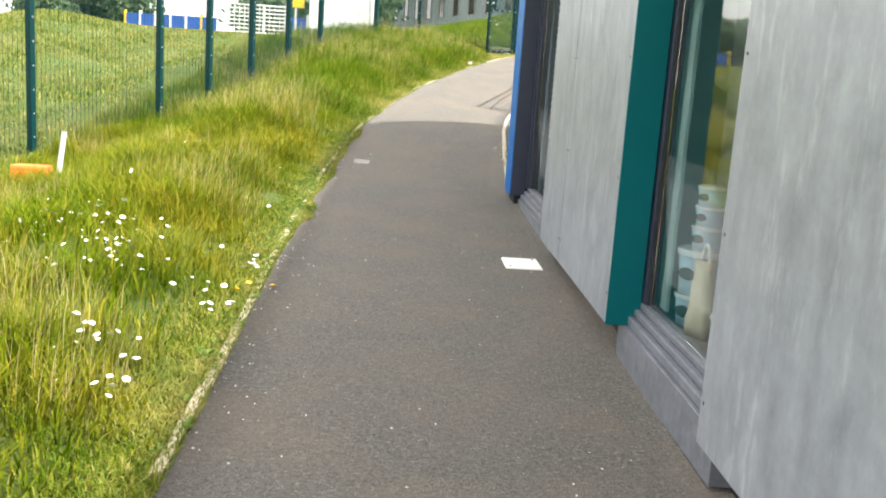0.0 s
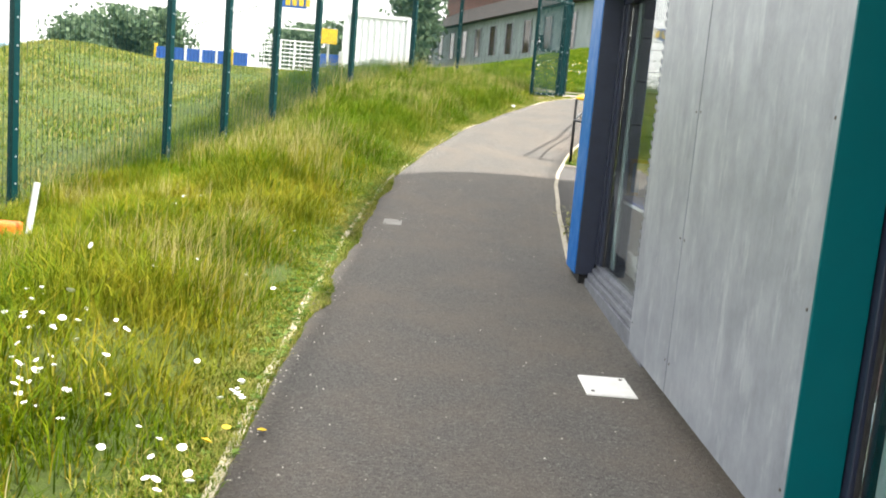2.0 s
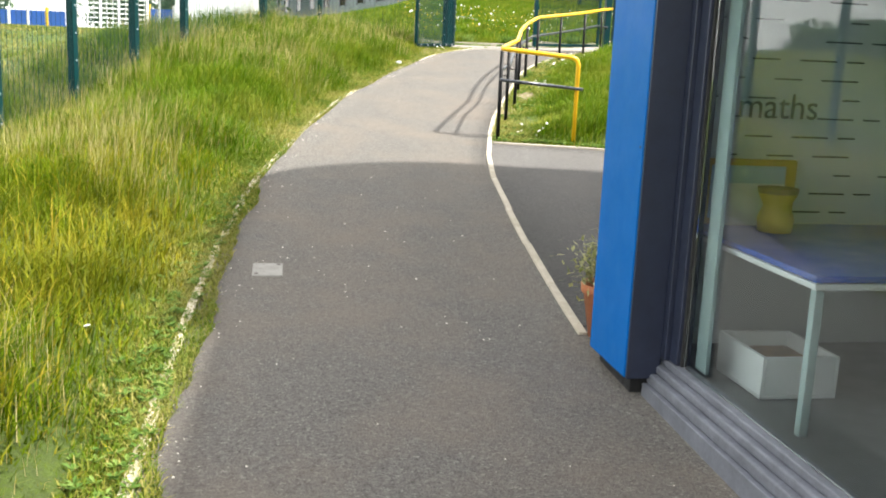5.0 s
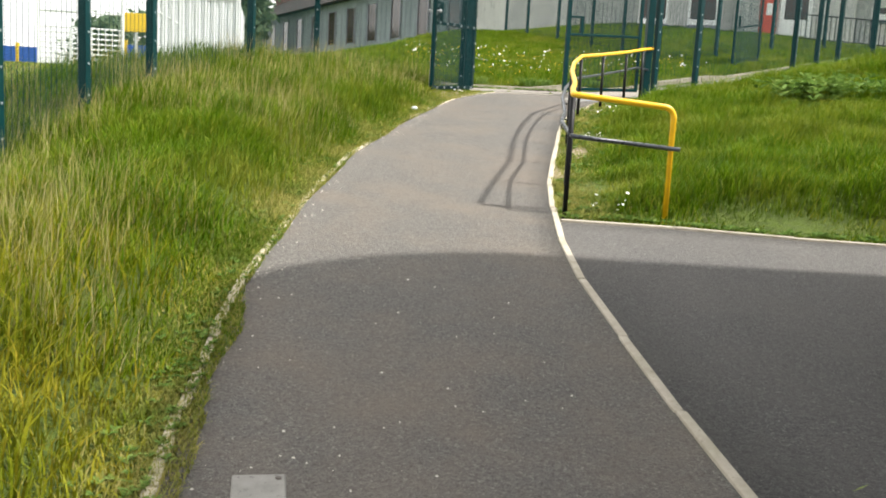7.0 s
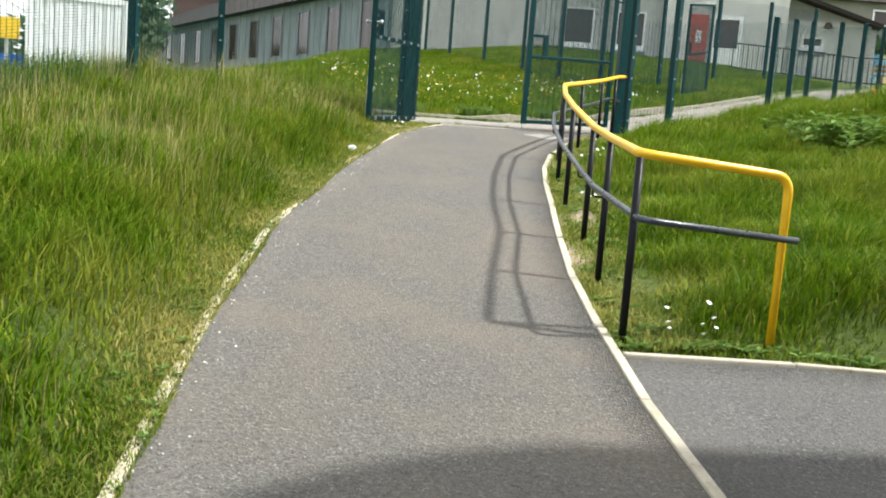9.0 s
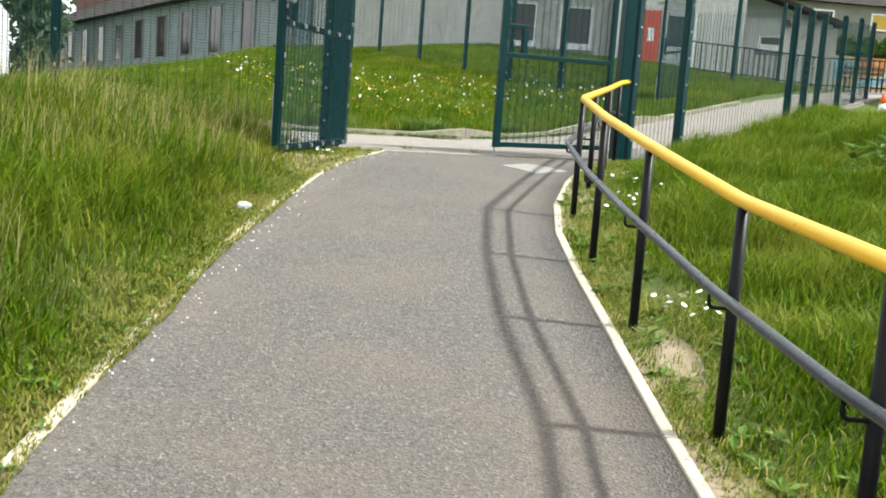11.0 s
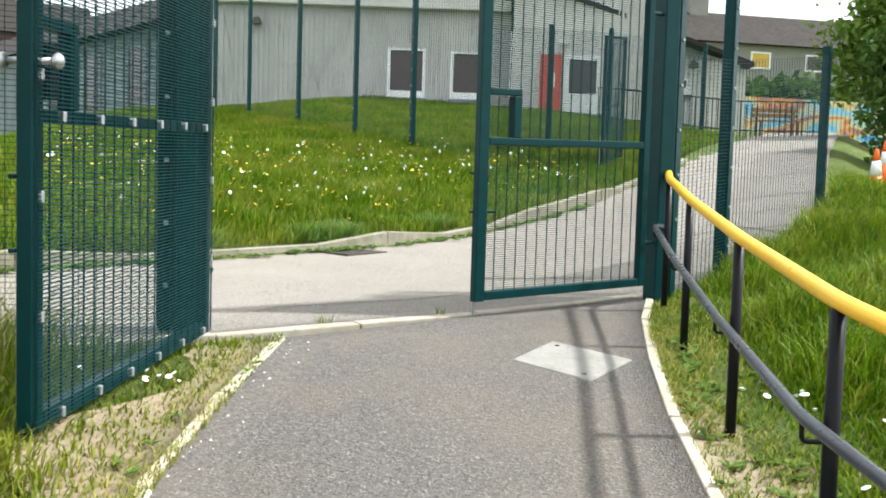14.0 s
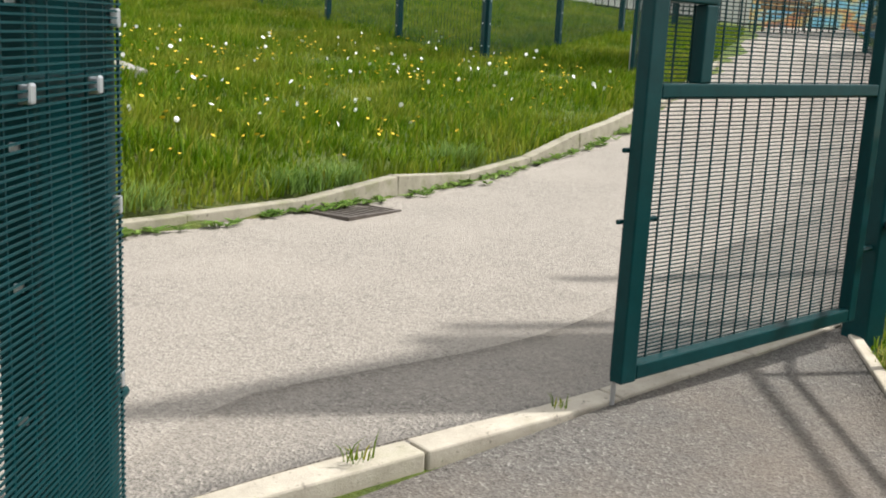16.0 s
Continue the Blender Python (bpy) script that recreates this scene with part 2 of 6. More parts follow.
M = {
    "path": asphalt("path_asphalt", (0.066, 0.060, 0.054), (0.124, 0.115, 0.104), (0.25, 0.24, 0.22), (0.152, 0.120, 0.092)),
    "yard": asphalt("yard_asphalt", (0.055, 0.052, 0.050), (0.108, 0.102, 0.098), (0.24, 0.23, 0.215), (0.105, 0.096, 0.088)),
    "road": asphalt("worn_road", (0.185, 0.165, 0.142), (0.265, 0.240, 0.210), (0.38, 0.35, 0.31), (0.29, 0.26, 0.225)),
    "patch": asphalt("dark_road_strip", (0.150, 0.135, 0.118), (0.22, 0.20, 0.176), (0.36, 0.33, 0.29), (0.25, 0.222, 0.19)),
    "edging": concrete("edging_concrete", (0.44, 0.38, 0.29), (0.60, 0.53, 0.41), 0.75),
    "edging_r": concrete("edging_pale", (0.34, 0.30, 0.24), (0.50, 0.45, 0.37), 0.3),
    "lip": concrete("lip_concrete", (0.27, 0.24, 0.195), (0.42, 0.385, 0.32), 0.3),
    "kerb": concrete("kerb_concrete", (0.19, 0.175, 0.13), (0.32, 0.295, 0.235), 0.7),
    "cover": concrete("cover_concrete", (0.19, 0.182, 0.168), (0.29, 0.278, 0.256)),
    "white_cover": plain("white_cover", (0.78, 0.77, 0.74), 0.6, 0, 0.12, 14, 0.2),
    "iron": plain("cast_iron", (0.10, 0.085, 0.075), 0.6, 0.6, 0.3, 20, 0.3),
    "soil": soil_material(),
    "earth": concrete("bare_earth", (0.17, 0.13, 0.085), (0.30, 0.24, 0.16), 0.5),
    "cladding": cladding_material(),
    "teal": plain("teal_panel", (0.0, 0.098, 0.112), 0.42, 0, 0.06, 3),
    "blue": plain("blue_panel", (0.0, 0.105, 0.37), 0.42, 0, 0.05, 3),
    "navy": plain("navy_frame", (0.022, 0.028, 0.052), 0.4, 0.1, 0.2, 9),
    "sill": plain("grey_sill", (0.155, 0.165, 0.195), 0.5, 0.2, 0.28, 7, 0.1),
    "dark": plain("dark_gap", (0.012, 0.012, 0.013), 0.8),
    "steel": plain("grey_steel", (0.42, 0.43, 0.45), 0.35, 0.8, 0.2, 12),
    "galv": plain("galvanised_clip", (0.40, 0.42, 0.44), 0.4, 0.7, 0.15, 25),
    "green": plain("green_fence_paint", (0.002, 0.030, 0.033), 0.38, 0.0, 0.22, 9, 0.05),
    "wire": plain("green_wire", (0.002, 0.030, 0.035), 0.45, 0.0, 0.2, 9),
    "yellow": plain("yellow_rail_paint", (0.82, 0.47, 0.012), 0.34, 0, 0.08, 8, 0.05),
    "black": plain("black_rail_paint", (0.007, 0.007, 0.008), 0.4, 0, 0.3, 8, 0.06),
    "rail_grey": plain("grey_black_rail", (0.035, 0.040, 0.050), 0.30, 0.1, 0.3, 8, 0.06),
    "glass": glass_material(),
    "plaster": plain("interior_plaster", (0.62, 0.66, 0.64), 0.8, 0, 0.08, 2),
    "mint": plain("pale_mint_blind", (0.36, 0.46, 0.46), 0.7, 0, 0.08, 2),
    "lino": plain("grey_lino", (0.16, 0.17, 0.18), 0.4, 0, 0.15, 5),
    "table_blue": plain("blue_laminate", (0.012, 0.07, 0.36), 0.35, 0, 0.06, 3),
    "white": plain("white_plastic", (0.76, 0.78, 0.79), 0.35, 0, 0.05, 6),
    "tub": plain("translucent_tub", (0.42, 0.58, 0.70), 0.3, 0, 0.06, 6),
    "tub_pink": plain("pink_tub", (0.72, 0.30, 0.30), 0.35, 0, 0.06, 6),
    "tub_green": plain("pale_green_tub", (0.42, 0.62, 0.38), 0.35, 0, 0.06, 6),
    "canvas": plain("cream_canvas", (0.60, 0.55, 0.42), 0.9, 0, 0.12, 10, 0.3),
    "wood": plain("brown_wood", (0.24, 0.14, 0.06), 0.55, 0, 0.25, 12, 0.1),
    "ochre": plain("ochre_card", (0.55, 0.36, 0.06), 0.7, 0, 0.1, 6),
    "paper": plain("printed_paper", (0.66, 0.72, 0.72), 0.8, 0, 0.06, 6),
    "ink": plain("dark_ink", (0.03, 0.05, 0.05), 0.8),
    "terracotta": plain("terracotta", (0.46, 0.17, 0.075), 0.8, 0, 0.18, 9, 0.2),
    "ribs": ribbed_wall_material("grey_ribbed_wall", (0.36, 0.365, 0.36), (0.52, 0.52, 0.505)),
    "ribs_light": ribbed_wall_material("pale_ribbed_wall", (0.50, 0.50, 0.49), (0.66, 0.655, 0.64)),
    # the grey ribbed wall darkened and blued, as shaded and seen through mesh
    "ribs_shaded": ribbed_wall_material("shaded_ribbed_wall", (0.12, 0.15, 0.17), (0.24, 0.28, 0.30)),
    "roof": plain("dark_roof", (0.036, 0.031, 0.029), 0.9, 0, 0.3, 2, 0.2, 12),
    "brown": plain("brown_board", (0.10, 0.05, 0.042), 0.7, 0, 0.2, 4),
    "render_wall": plain("grey_house_render", (0.22, 0.215, 0.195), 0.9, 0, 0.15, 1.2, 0.2),
    "red": plain("red_door_paint", (0.52, 0.065, 0.035), 0.4, 0, 0.1, 4),
    "pane": plain("dark_pane", (0.036, 0.020, 0.017), 0.15, 0, 0.2, 1),
    "container": plain("white_container_paint", (0.76, 0.78, 0.80), 0.5, 0, 0.07, 1.5, 0.1),
    "court_blue": plain("blue_court_board", (0.015, 0.10, 0.48), 0.5, 0, 0.12, 1.2),
    "court_yellow": plain("yellow_court_post", (0.75, 0.50, 0.02), 0.5),
    "court_white": plain("white_bars", (0.78, 0.80, 0.80), 0.45),
    "orange": plain("orange_plastic", (0.85, 0.16, 0.02), 0.5, 0, 0.1, 6),
    "grey_post": plain("weathered_stake", (0.50, 0.52, 0.52), 0.8, 0, 0.15, 10, 0.2),
    "mural": mural_material(),
    "bark": plain("bark", (0.09, 0.07, 0.05), 0.95, 0, 0.35, 8, 0.5),
    "bottle": plain("clear_crumpled_plastic", (0.78, 0.82, 0.84), 0.15, 0, 0.1, 14, 0.6),
    "petal": plain("white_petal", (0.85, 0.85, 0.82), 0.7, 0, 0.03),
    "yolk": plain("yellow_floret", (0.80, 0.52, 0.02), 0.7, 0, 0.05),
    "stone": concrete("pale_pebble", (0.42, 0.39, 0.34), (0.66, 0.62, 0.56)),
    # blue of the distance haze put into the hill colour
    "hill": plain("hazed_hill", (0.22, 0.30, 0.36), 0.95, 0, 0.1, 0.02),
    "grass": leafy("grass_blades", ((0.0, (0.046, 0.088, 0.002)), (0.45, (0.100, 0.160, 0.003)), (0.80, (0.175, 0.218, 0.005)), (1.0, (0.35, 0.28, 0.030)))),
    "grass_lush": leafy("lush_grass_blades", ((0.0, (0.040, 0.090, 0.002)), (0.45, (0.084, 0.162, 0.004)), (0.80, (0.145, 0.225, 0.007)), (1.0, (0.27, 0.27, 0.040)))),
    "grass_short": leafy("short_turf", ((0.0, (0.080, 0.140, 0.012)), (0.5, (0.160, 0.215, 0.024)), (0.8, (0.29, 0.27, 0.055)), (1.0, (0.44, 0.38, 0.14)))),
    "straw": leafy("dry_stalks", ((0.0, (0.30, 0.26, 0.09)), (0.6, (0.46, 0.38, 0.16)), (1.0, (0.58, 0.50, 0.27)))),
    "weed": leafy("weed_leaves", ((0.0, (0.070, 0.140, 0.025)), (0.6, (0.130, 0.225, 0.045)), (1.0, (0.22, 0.31, 0.08)))),
    "tree_leaf": leafy("tree_leaves", ((0.0, (0.028, 0.062, 0.012)), (0.6, (0.060, 0.115, 0.022)), (1.0, (0.11, 0.17, 0.04)))),
    # tree leaves paled in colour to stand in for distance haze
    "hazed_leaf": leafy("hazed_tree_leaves", ((0.0, (0.07, 0.115, 0.065)), (0.6, (0.12, 0.18, 0.10)), (1.0, (0.18, 0.24, 0.14)))),
    "bright_leaf": leafy("bright_leaves", ((0.0, (0.06, 0.12, 0.015)), (0.6, (0.12, 0.20, 0.03)), (1.0, (0.20, 0.29, 0.06)))),
    "shrub": leafy("variegated_leaves", ((0.0, (0.16, 0.21, 0.05)), (0.6, (0.42, 0.41, 0.17)), (1.0, (0.68, 0.64, 0.42)))),
}
for key in ("blue", "teal", "green", "wire", "black", "roof"):
    M[key].node_tree.nodes["Principled BSDF"].inputs["Specular IOR Level"].default_value = 0.14

# ---- the lie of the land ----
LEFT_EDGE = [(-0.89, -9), (-0.89, -0.1), (-0.90, 0.9), (-0.92, 2.0), (-0.95, 3.5), (-0.98, 5.8), (-0.95, 7.4), (-0.87, 9.0),
             (-0.70, 10.5), (-0.35, 12.1), (0.21, 14.3), (1.03, 16.3), (1.95, 18.3), (2.40, 19.05), (3.02, 20.05)]
RIGHT_EDGE = [(1.12, 7.1), (1.22, 8.3), (1.32, 9.6), (1.44, 11.1), (1.64, 12.1), (2.00, 13.5), (2.50, 14.95), (3.02, 16.5),
              (3.40, 17.4), (4.08, 18.5), (5.00, 19.75), (5.82, 20.62)]
LIP = [(-0.6, 19.9), (0.0, 19.95), (2.71, 20.2), (3.27, 20.3), (4.0, 20.37), (4.37, 20.43), (5.9, 20.72), (9.0, 21.9), (12.5, 24.7), (17.0, 28.3), (34.0, 41.6)]
KERB = [(-0.6, 22.0), (1.84, 22.6), (3.26, 23.08), (4.15, 23.4), (5.6, 23.98), (7.9, 25.0), (9.33, 25.72), (14.0, 29.0), (19.0, 33.0), (32.0, 43.6)]
PROFILE_Y = [-60, -8, 0, 3.6, 6.5, 8.2, 10, 12, 14, 16.2, 17.3, 19, 20.3, 23.5, 30, 60]
PROFILE_Z = [-0.3, -0.06, 0.0, 0.10, 0.18, 0.27, 0.50, 0.80, 1.08, 1.43, 1.60, 1.84, 1.92, 2.03, 2.3, 2.6]
FENCE_A, FENCE_B = np.array((-3.82, 11.35)), np.array((0.18, 20.7))


def smooth(a, b, v):
    s = np.clip((v - a) / (b - a), 0, 1)
    return s * s * (3 - 2 * s)


def slope_z(y):
    """The fall of the path along y, rounded at its breaks."""
    return sum(np.interp(y + d, PROFILE_Y, PROFILE_Z) for d in (-0.8, -0.4, 0, 0.4, 0.8)) / 5


def edge_x(line, y):
    return np.interp(y, [p[1] for p in line], [p[0] for p in line])


def edge_y(line, x):
    return np.interp(x, [p[0] for p in line], [p[1] for p in line])


def land(x, y):
    """Height of the finished ground at x, y (arrays)."""
    x, y = np.asarray(x, float), np.asarray(y, float)
    road_y = edge_y(LIP, x)
    # path and verges; the road beyond the lip climbs to the right
    z = slope_z(np.minimum(y, road_y + 0.3))
    z = z + 0.033 * np.clip(y - road_y, 0, 4) + 0.135 * np.minimum((np.sqrt((x - 6.4) ** 2 + 1.0) + x - 6.4) / 2, 8) * smooth(15, 21, y) + 0.1 * np.clip(x - 14.2, 0, 14) * smooth(18, 24, y)
    # verge on the left swells a little above the path, the field behind the fence lies lower
    out = edge_x(LEFT_EDGE, y) - x
    near = smooth(-6, 0, y) * (1 - smooth(19.0, 20.0, y))
    z = z + near * (0.15 * smooth(0.1, 1.0, out) - 0.46 * smooth(1.3, 3.2, out) * (1 - smooth(12.5, 16.5, y)) + 0.14 * smooth(0.8, 2.4, out) * smooth(11, 15, y))
    field = np.interp(y, [-60, 6, 12, 18, 23, 30, 60], [-0.5, -0.25, 0.35, 1.25, 1.95, 2.1, 2.1])
    z = z + (field - z) * smooth(3.6, 7.5, out) * smooth(-40, -5, y) * (1 - smooth(60, 61, y))
    # a hollow and a low mound in the field behind the fence
    away = smooth(4.2, 7.0, out) * (1 - smooth(28, 34, y)) * smooth(4, 9, y)
    z = z + away * (0.30 * np.exp(-((x + 8.2 + 0.25 * (y - 16)) / 1.6) ** 2) - 0.38 * np.exp(-((x + 11.5 + 0.25 * (y - 16)) / 1.9) ** 2) - 0.2 * np.exp(-((x + 5.6) / 1.0) ** 2) * (1 - smooth(14, 20, y)))
    z = z + 0.2 * smooth(6.5, 9.0, x) * smooth(17, 20, y) * (1 - smooth(-0.25, 0.15, y - road_y)) * (1 - smooth(10.0, 12.0, x)) - 0.45 * smooth(10.5, 13.0, x) * smooth(0.2, 0.9, road_y - y) * smooth(18, 22, y)
    # right-hand verge between rail and fence
    past = (x - edge_x(RIGHT_EDGE, y)) * smooth(12.0, 12.6, y) * (1 - smooth(19.2, 20.4, y))
    z = z + 0.10 * smooth(0.2, 1.5, past) + 0.09 * np.clip(past - 1.2, 0, 4)
    # bank beyond the road's far kerb
    d = (y - edge_y(KERB, x)) * 0.88
    z = z + np.where(d > 0, 0.075 + 0.155 * np.minimum(np.maximum(d, 0), 13.5), 0) * (1 - smooth(26, 34, x) * 0.5) * smooth(0, 6.5, x + 5.0 - 0.35 * np.maximum(d, 0))
    return z


# ---- building blocks ----
def part(name, bm, material, parent=None, label="", smooth_faces=False):
    """Links a bmesh as one mesh object, under a thing or a part."""
    me = bpy.data.meshes.new(name)
    bmesh.ops.recalc_face_normals(bm, faces=bm.faces)
    bm.to_mesh(me)
    bm.free()
    me.materials.append(M[material])
    if smooth_faces:
        for p in me.polygons:
            p.use_smooth = True
    ob = new(name, me)
    if parent:
        ob.parent = parent
    if label:
        ob["label"] = label
    return ob


def sheet(name, verts, faces, material, parent=None):
    me = bpy.data.meshes.new(name)
    me.from_pydata([tuple(v) for v in verts], [], [tuple(f) for f in faces])
    me.materials.append(M[material])
    ob = new(name, me)
    if parent:
        ob.parent = parent
    return ob


def thing(name, label, category, group="", kind="", at=(0, 0, 0)):
    ob = new(name)
    ob.location = at
    ob.empty_display_size = 0.1
    return tagged(ob, label, category, group, kind)


def box(bm, lo, hi, m=None, bevel=0.0):
    """A box from its low to its high corner, turned by m."""
    c = [(a + b) / 2 for a, b in zip(lo, hi)]
    s = [abs(b - a) for a, b in zip(lo, hi)]
    made = bmesh.ops.create_cube(bm, size=1, matrix=(m or Matrix()) @ Matrix.Translation(c) @ Matrix.Diagonal((*s, 1)))
    if bevel:
        edges = {e for v in made["verts"] for e in v.link_edges}
        bmesh.ops.bevel(bm, geom=list(edges), offset=bevel, segments=2, affect="EDGES", profile=0.5)
    return bm


def tube(bm, pts, r, n=10, flat=None):
    """A round pipe along points, with closed ends. flat: (width, depth) for a flat bar."""
    pts = [Vector(p) for p in pts]
    rings = []
    for i, p in enumerate(pts):
        a = pts[max(i - 1, 0)]
        b = pts[min(i + 1, len(pts) - 1)]
        d = (b - a).normalized()
        side = d.cross(Vector((0, 0, 1)))
        side = Vector((1, 0, 0)) if side.length < 1e-4 else side.normalized()
        up = side.cross(d).normalized()
        rings.append([bm.verts.new(p + side * (math.cos(k * 2 * math.pi / n) * r) + up * (math.sin(k * 2 * math.pi / n) * r)) for k in range(n)])
    for a, b in zip(rings, rings[1:]):
        for k in range(n):
            bm.faces.new((a[k], a[(k + 1) % n], b[(k + 1) % n], b[k]))
    bm.faces.new(rings[0][::-1])
    bm.faces.new(rings[-1])
    return bm


def lathe(bm, profile, n=24, at=(0, 0, 0)):
    """A turned body from (radius, height) pairs."""
    rings = [[bm.verts.new((at[0] + r * math.cos(k * 2 * math.pi / n), at[1] + r * math.sin(k * 2 * math.pi / n), at[2] + z)) for k in range(n)] for r, z in profile]
    for a, b in zip(rings, rings[1:]):
        for k in range(n):
            bm.faces.new((a[k], a[(k + 1) % n], b[(k + 1) % n], b[k]))
    bm.faces.new(rings[0][::-1])
    bm.faces.new(rings[-1])
    return bm


def rounded(pts, r=0.08, n=5):
    """Points with each inner corner turned into a small bend."""
    pts = [Vector(p) for p in pts]
    out = [pts[0]]
    for a, b, c in zip(pts, pts[1:], pts[2:]):
        u, v = (a - b), (c - b)
        k = min(r, u.length * 0.45, v.length * 0.45)
        p, q = b + u.normalized() * k, b + v.normalized() * k
        for i in range(n + 1):
            s = i / n
            out.append(p * (1 - s) ** 2 + b * 2 * s * (1 - s) + q * s * s)
    return out + [pts[-1]]


def curve_points(line, step):
    """Evenly spaced points along a line, rounded through its corners."""
    p = np.array(line, float)
    s = np.concatenate([[0], np.cumsum(np.hypot(*np.diff(p, axis=0).T))])
    fine = np.arange(0, s[-1], 0.05)
    xy = np.stack([np.interp(fine, s, p[:, 0]), np.interp(fine, s, p[:, 1])], 1)
    k = np.ones(17) / 17
    pad = np.pad(xy, ((8, 8), (0, 0)), mode="reflect", reflect_type="odd")
    xy = np.stack([np.convolve(pad[:, i], k, "valid") for i in (0, 1)], 1)
    n = max(2, int(round(s[-1] / step)) + 1)
    at = np.linspace(0, len(xy) - 1, n).astype(int)
    return xy[at]


def z_at(x, y):
    return float(land(x, y))


LEFT = curve_points(LEFT_EDGE, 0.25)
RIGHT = curve_points(RIGHT_EDGE, 0.25)


def left_x(y):
    return np.interp(y, LEFT[:, 1], LEFT[:, 0])


def right_x(y):
    return np.where(np.asarray(y) < 7.1, 1.3, np.interp(y, RIGHT[:, 1], RIGHT[:, 0]))


def yard_y(x):
    return np.interp(x, [1.64, 2.36, 3.48, 9.5], [12.16, 12.07, 11.81, 10.9])


def paved(x, y):
    """True where path, yard, building or road cover the ground."""
    x, y = np.asarray(x, float), np.asarray(y, float)
    lip, kerb = edge_y(LIP, x), edge_y(KERB, x)
    path = (x > left_x(y)) & (x < right_x(y)) & (y < lip + 0.1) & (y < 20.9)
    yard = (x > 1.0) & (y < yard_y(x)) & (x < 12)
    road = (y > lip - 0.12) & (y < kerb + 0.1) & (x > -0.7)
    return path | yard | road


# ---- ground ----
xs = np.unique(np.concatenate([np.arange(-9, 13, 0.22), np.arange(-40, -9, 1.5), np.arange(13, 45, 1.0), np.linspace(-900, -40, 14), np.linspace(45, 900, 14)]))
ys = np.unique(np.concatenate([np.arange(-6, 30, 0.22), np.arange(-40, -6, 2.0), np.arange(30, 70, 1.0), np.linspace(-600, -40, 10), np.linspace(70, 1500, 18)]))
gx, gy = np.meshgrid(xs, ys)
gz = land(gx, gy)
rough_z = 0.05 * np.sin(gx * 1.7 + gy * 0.6) * np.sin(gy * 1.3 - gx * 0.4) + 0.03 * np.sin(gx * 4.1) * np.sin(gy * 3.7)
near_paved = paved(gx, gy) | paved(gx + 0.22, gy) | paved(gx - 0.22, gy) | paved(gx, gy + 0.22) | paved(gx, gy - 0.22)
gz = gz + np.where(near_paved, -0.05, rough_z * 0.6)
nx, ny = len(xs), len(ys)
idx = np.arange(nx * ny).reshape(ny, nx)
quads = np.stack([idx[:-1, :-1], idx[:-1, 1:], idx[1:, 1:], idx[1:, :-1]], -1).reshape(-1, 4)
ground = sheet("ground", np.stack([gx, gy, gz], -1).reshape(-1, 3).tolist(), quads.tolist(), "soil")
tagged(ground, "rough sloping turf and soil under long grass", "ground", kind="structure")
for p in ground.data.polygons:
    p.use_smooth = True


def strip(name, rows, material, lift, label, category, kind="structure"):
    """A surface laid over rows of points (lists of x, y), at a small height over the land."""
    n = len(rows[0])
    verts = [(x, y, z_at(x, y) + lift) for row in rows for x, y in row]
    faces = [(i * n + j, i * n + j + 1, (i + 1) * n + j + 1, (i + 1) * n + j) for i in range(len(rows) - 1) for j in range(n - 1)]
    # a skirt gives the layer its thickness
    ring = [j for j in range(n)] + [i * n + n - 1 for i in range(1, len(rows))] + [(len(rows) - 1) * n + j for j in range(n - 2, -1, -1)] + [i * n for i in range(len(rows) - 2, 0, -1)]
    base = len(verts)
    verts += [(verts[k][0], verts[k][1], verts[k][2] - 0.12) for k in ring]
    faces += [(ring[k], ring[(k + 1) % len(ring)], base + (k + 1) % len(ring), base + k) for k in range(len(ring))]
    ob = sheet(name, verts, faces, material)
    for p in ob.data.polygons:
        p.use_smooth = p.index < (len(rows) - 1) * (n - 1)
    return tagged(ob, label, category, kind=kind)


rows = []
for y in np.concatenate([np.arange(-9, 19.9, 0.22), [20.05]]):
    # rows lean over towards the gate, where the path meets the lip at an angle
    w = float(smooth(16.5, 20.05, y))
    a = np.array([float(left_x(y)), y])
    yb = y + 0.62 * w
    b = np.array([float(right_x(yb)), yb])
    row = [a + (b - a) * s for s in np.linspace(0, 1, 9)]
    rows.append([(p[0], min(p[1], float(edge_y(LIP, p[0])) - 0.02)) for p in row])
path = strip("path", rows, "path", 0.0, "grey-brown worn asphalt footpath climbing to the gate", "path")
rows = [[(float(right_x(y)) + 0.03 + (8.5 - float(right_x(y))) * s, y) for s in np.linspace(0, 1, 14)] for y in np.arange(7.0, 10.8, 0.3)]
far = [[(float(right_x(10.7)) + 0.03 + s * 7.1, 10.7 + (float(yard_y(1.6 + s * 7.1)) - 10.72) * w) for s in np.linspace(0, 1, 14)] for w in (0.2, 0.4, 0.6, 0.8, 1.0)]
for k, row in enumerate(far):
    y0 = row[0][1]
    x0 = float(right_x(min(y0, 12.1))) + 0.03
    far[k] = [(x0 + (x - row[0][0]) * (8.7 - x0) / 7.1, y) for x, y in row]
yard = strip("yard", rows + far, "yard", -0.003, "dark asphalt yard beside the building end", "pavement")
rows = []
for s in np.linspace(0, 1, 15):
    rows.append([(x, float(edge_y(LIP, x)) + (float(edge_y(KERB, x)) - float(edge_y(LIP, x))) * s) for x in np.concatenate([np.arange(-0.6, 14, 0.4), np.arange(14, 32, 1.0)])])
road = strip("road", rows, "road", 0.0, "pale worn tarmac service road beyond the gate", "road")
rows = []
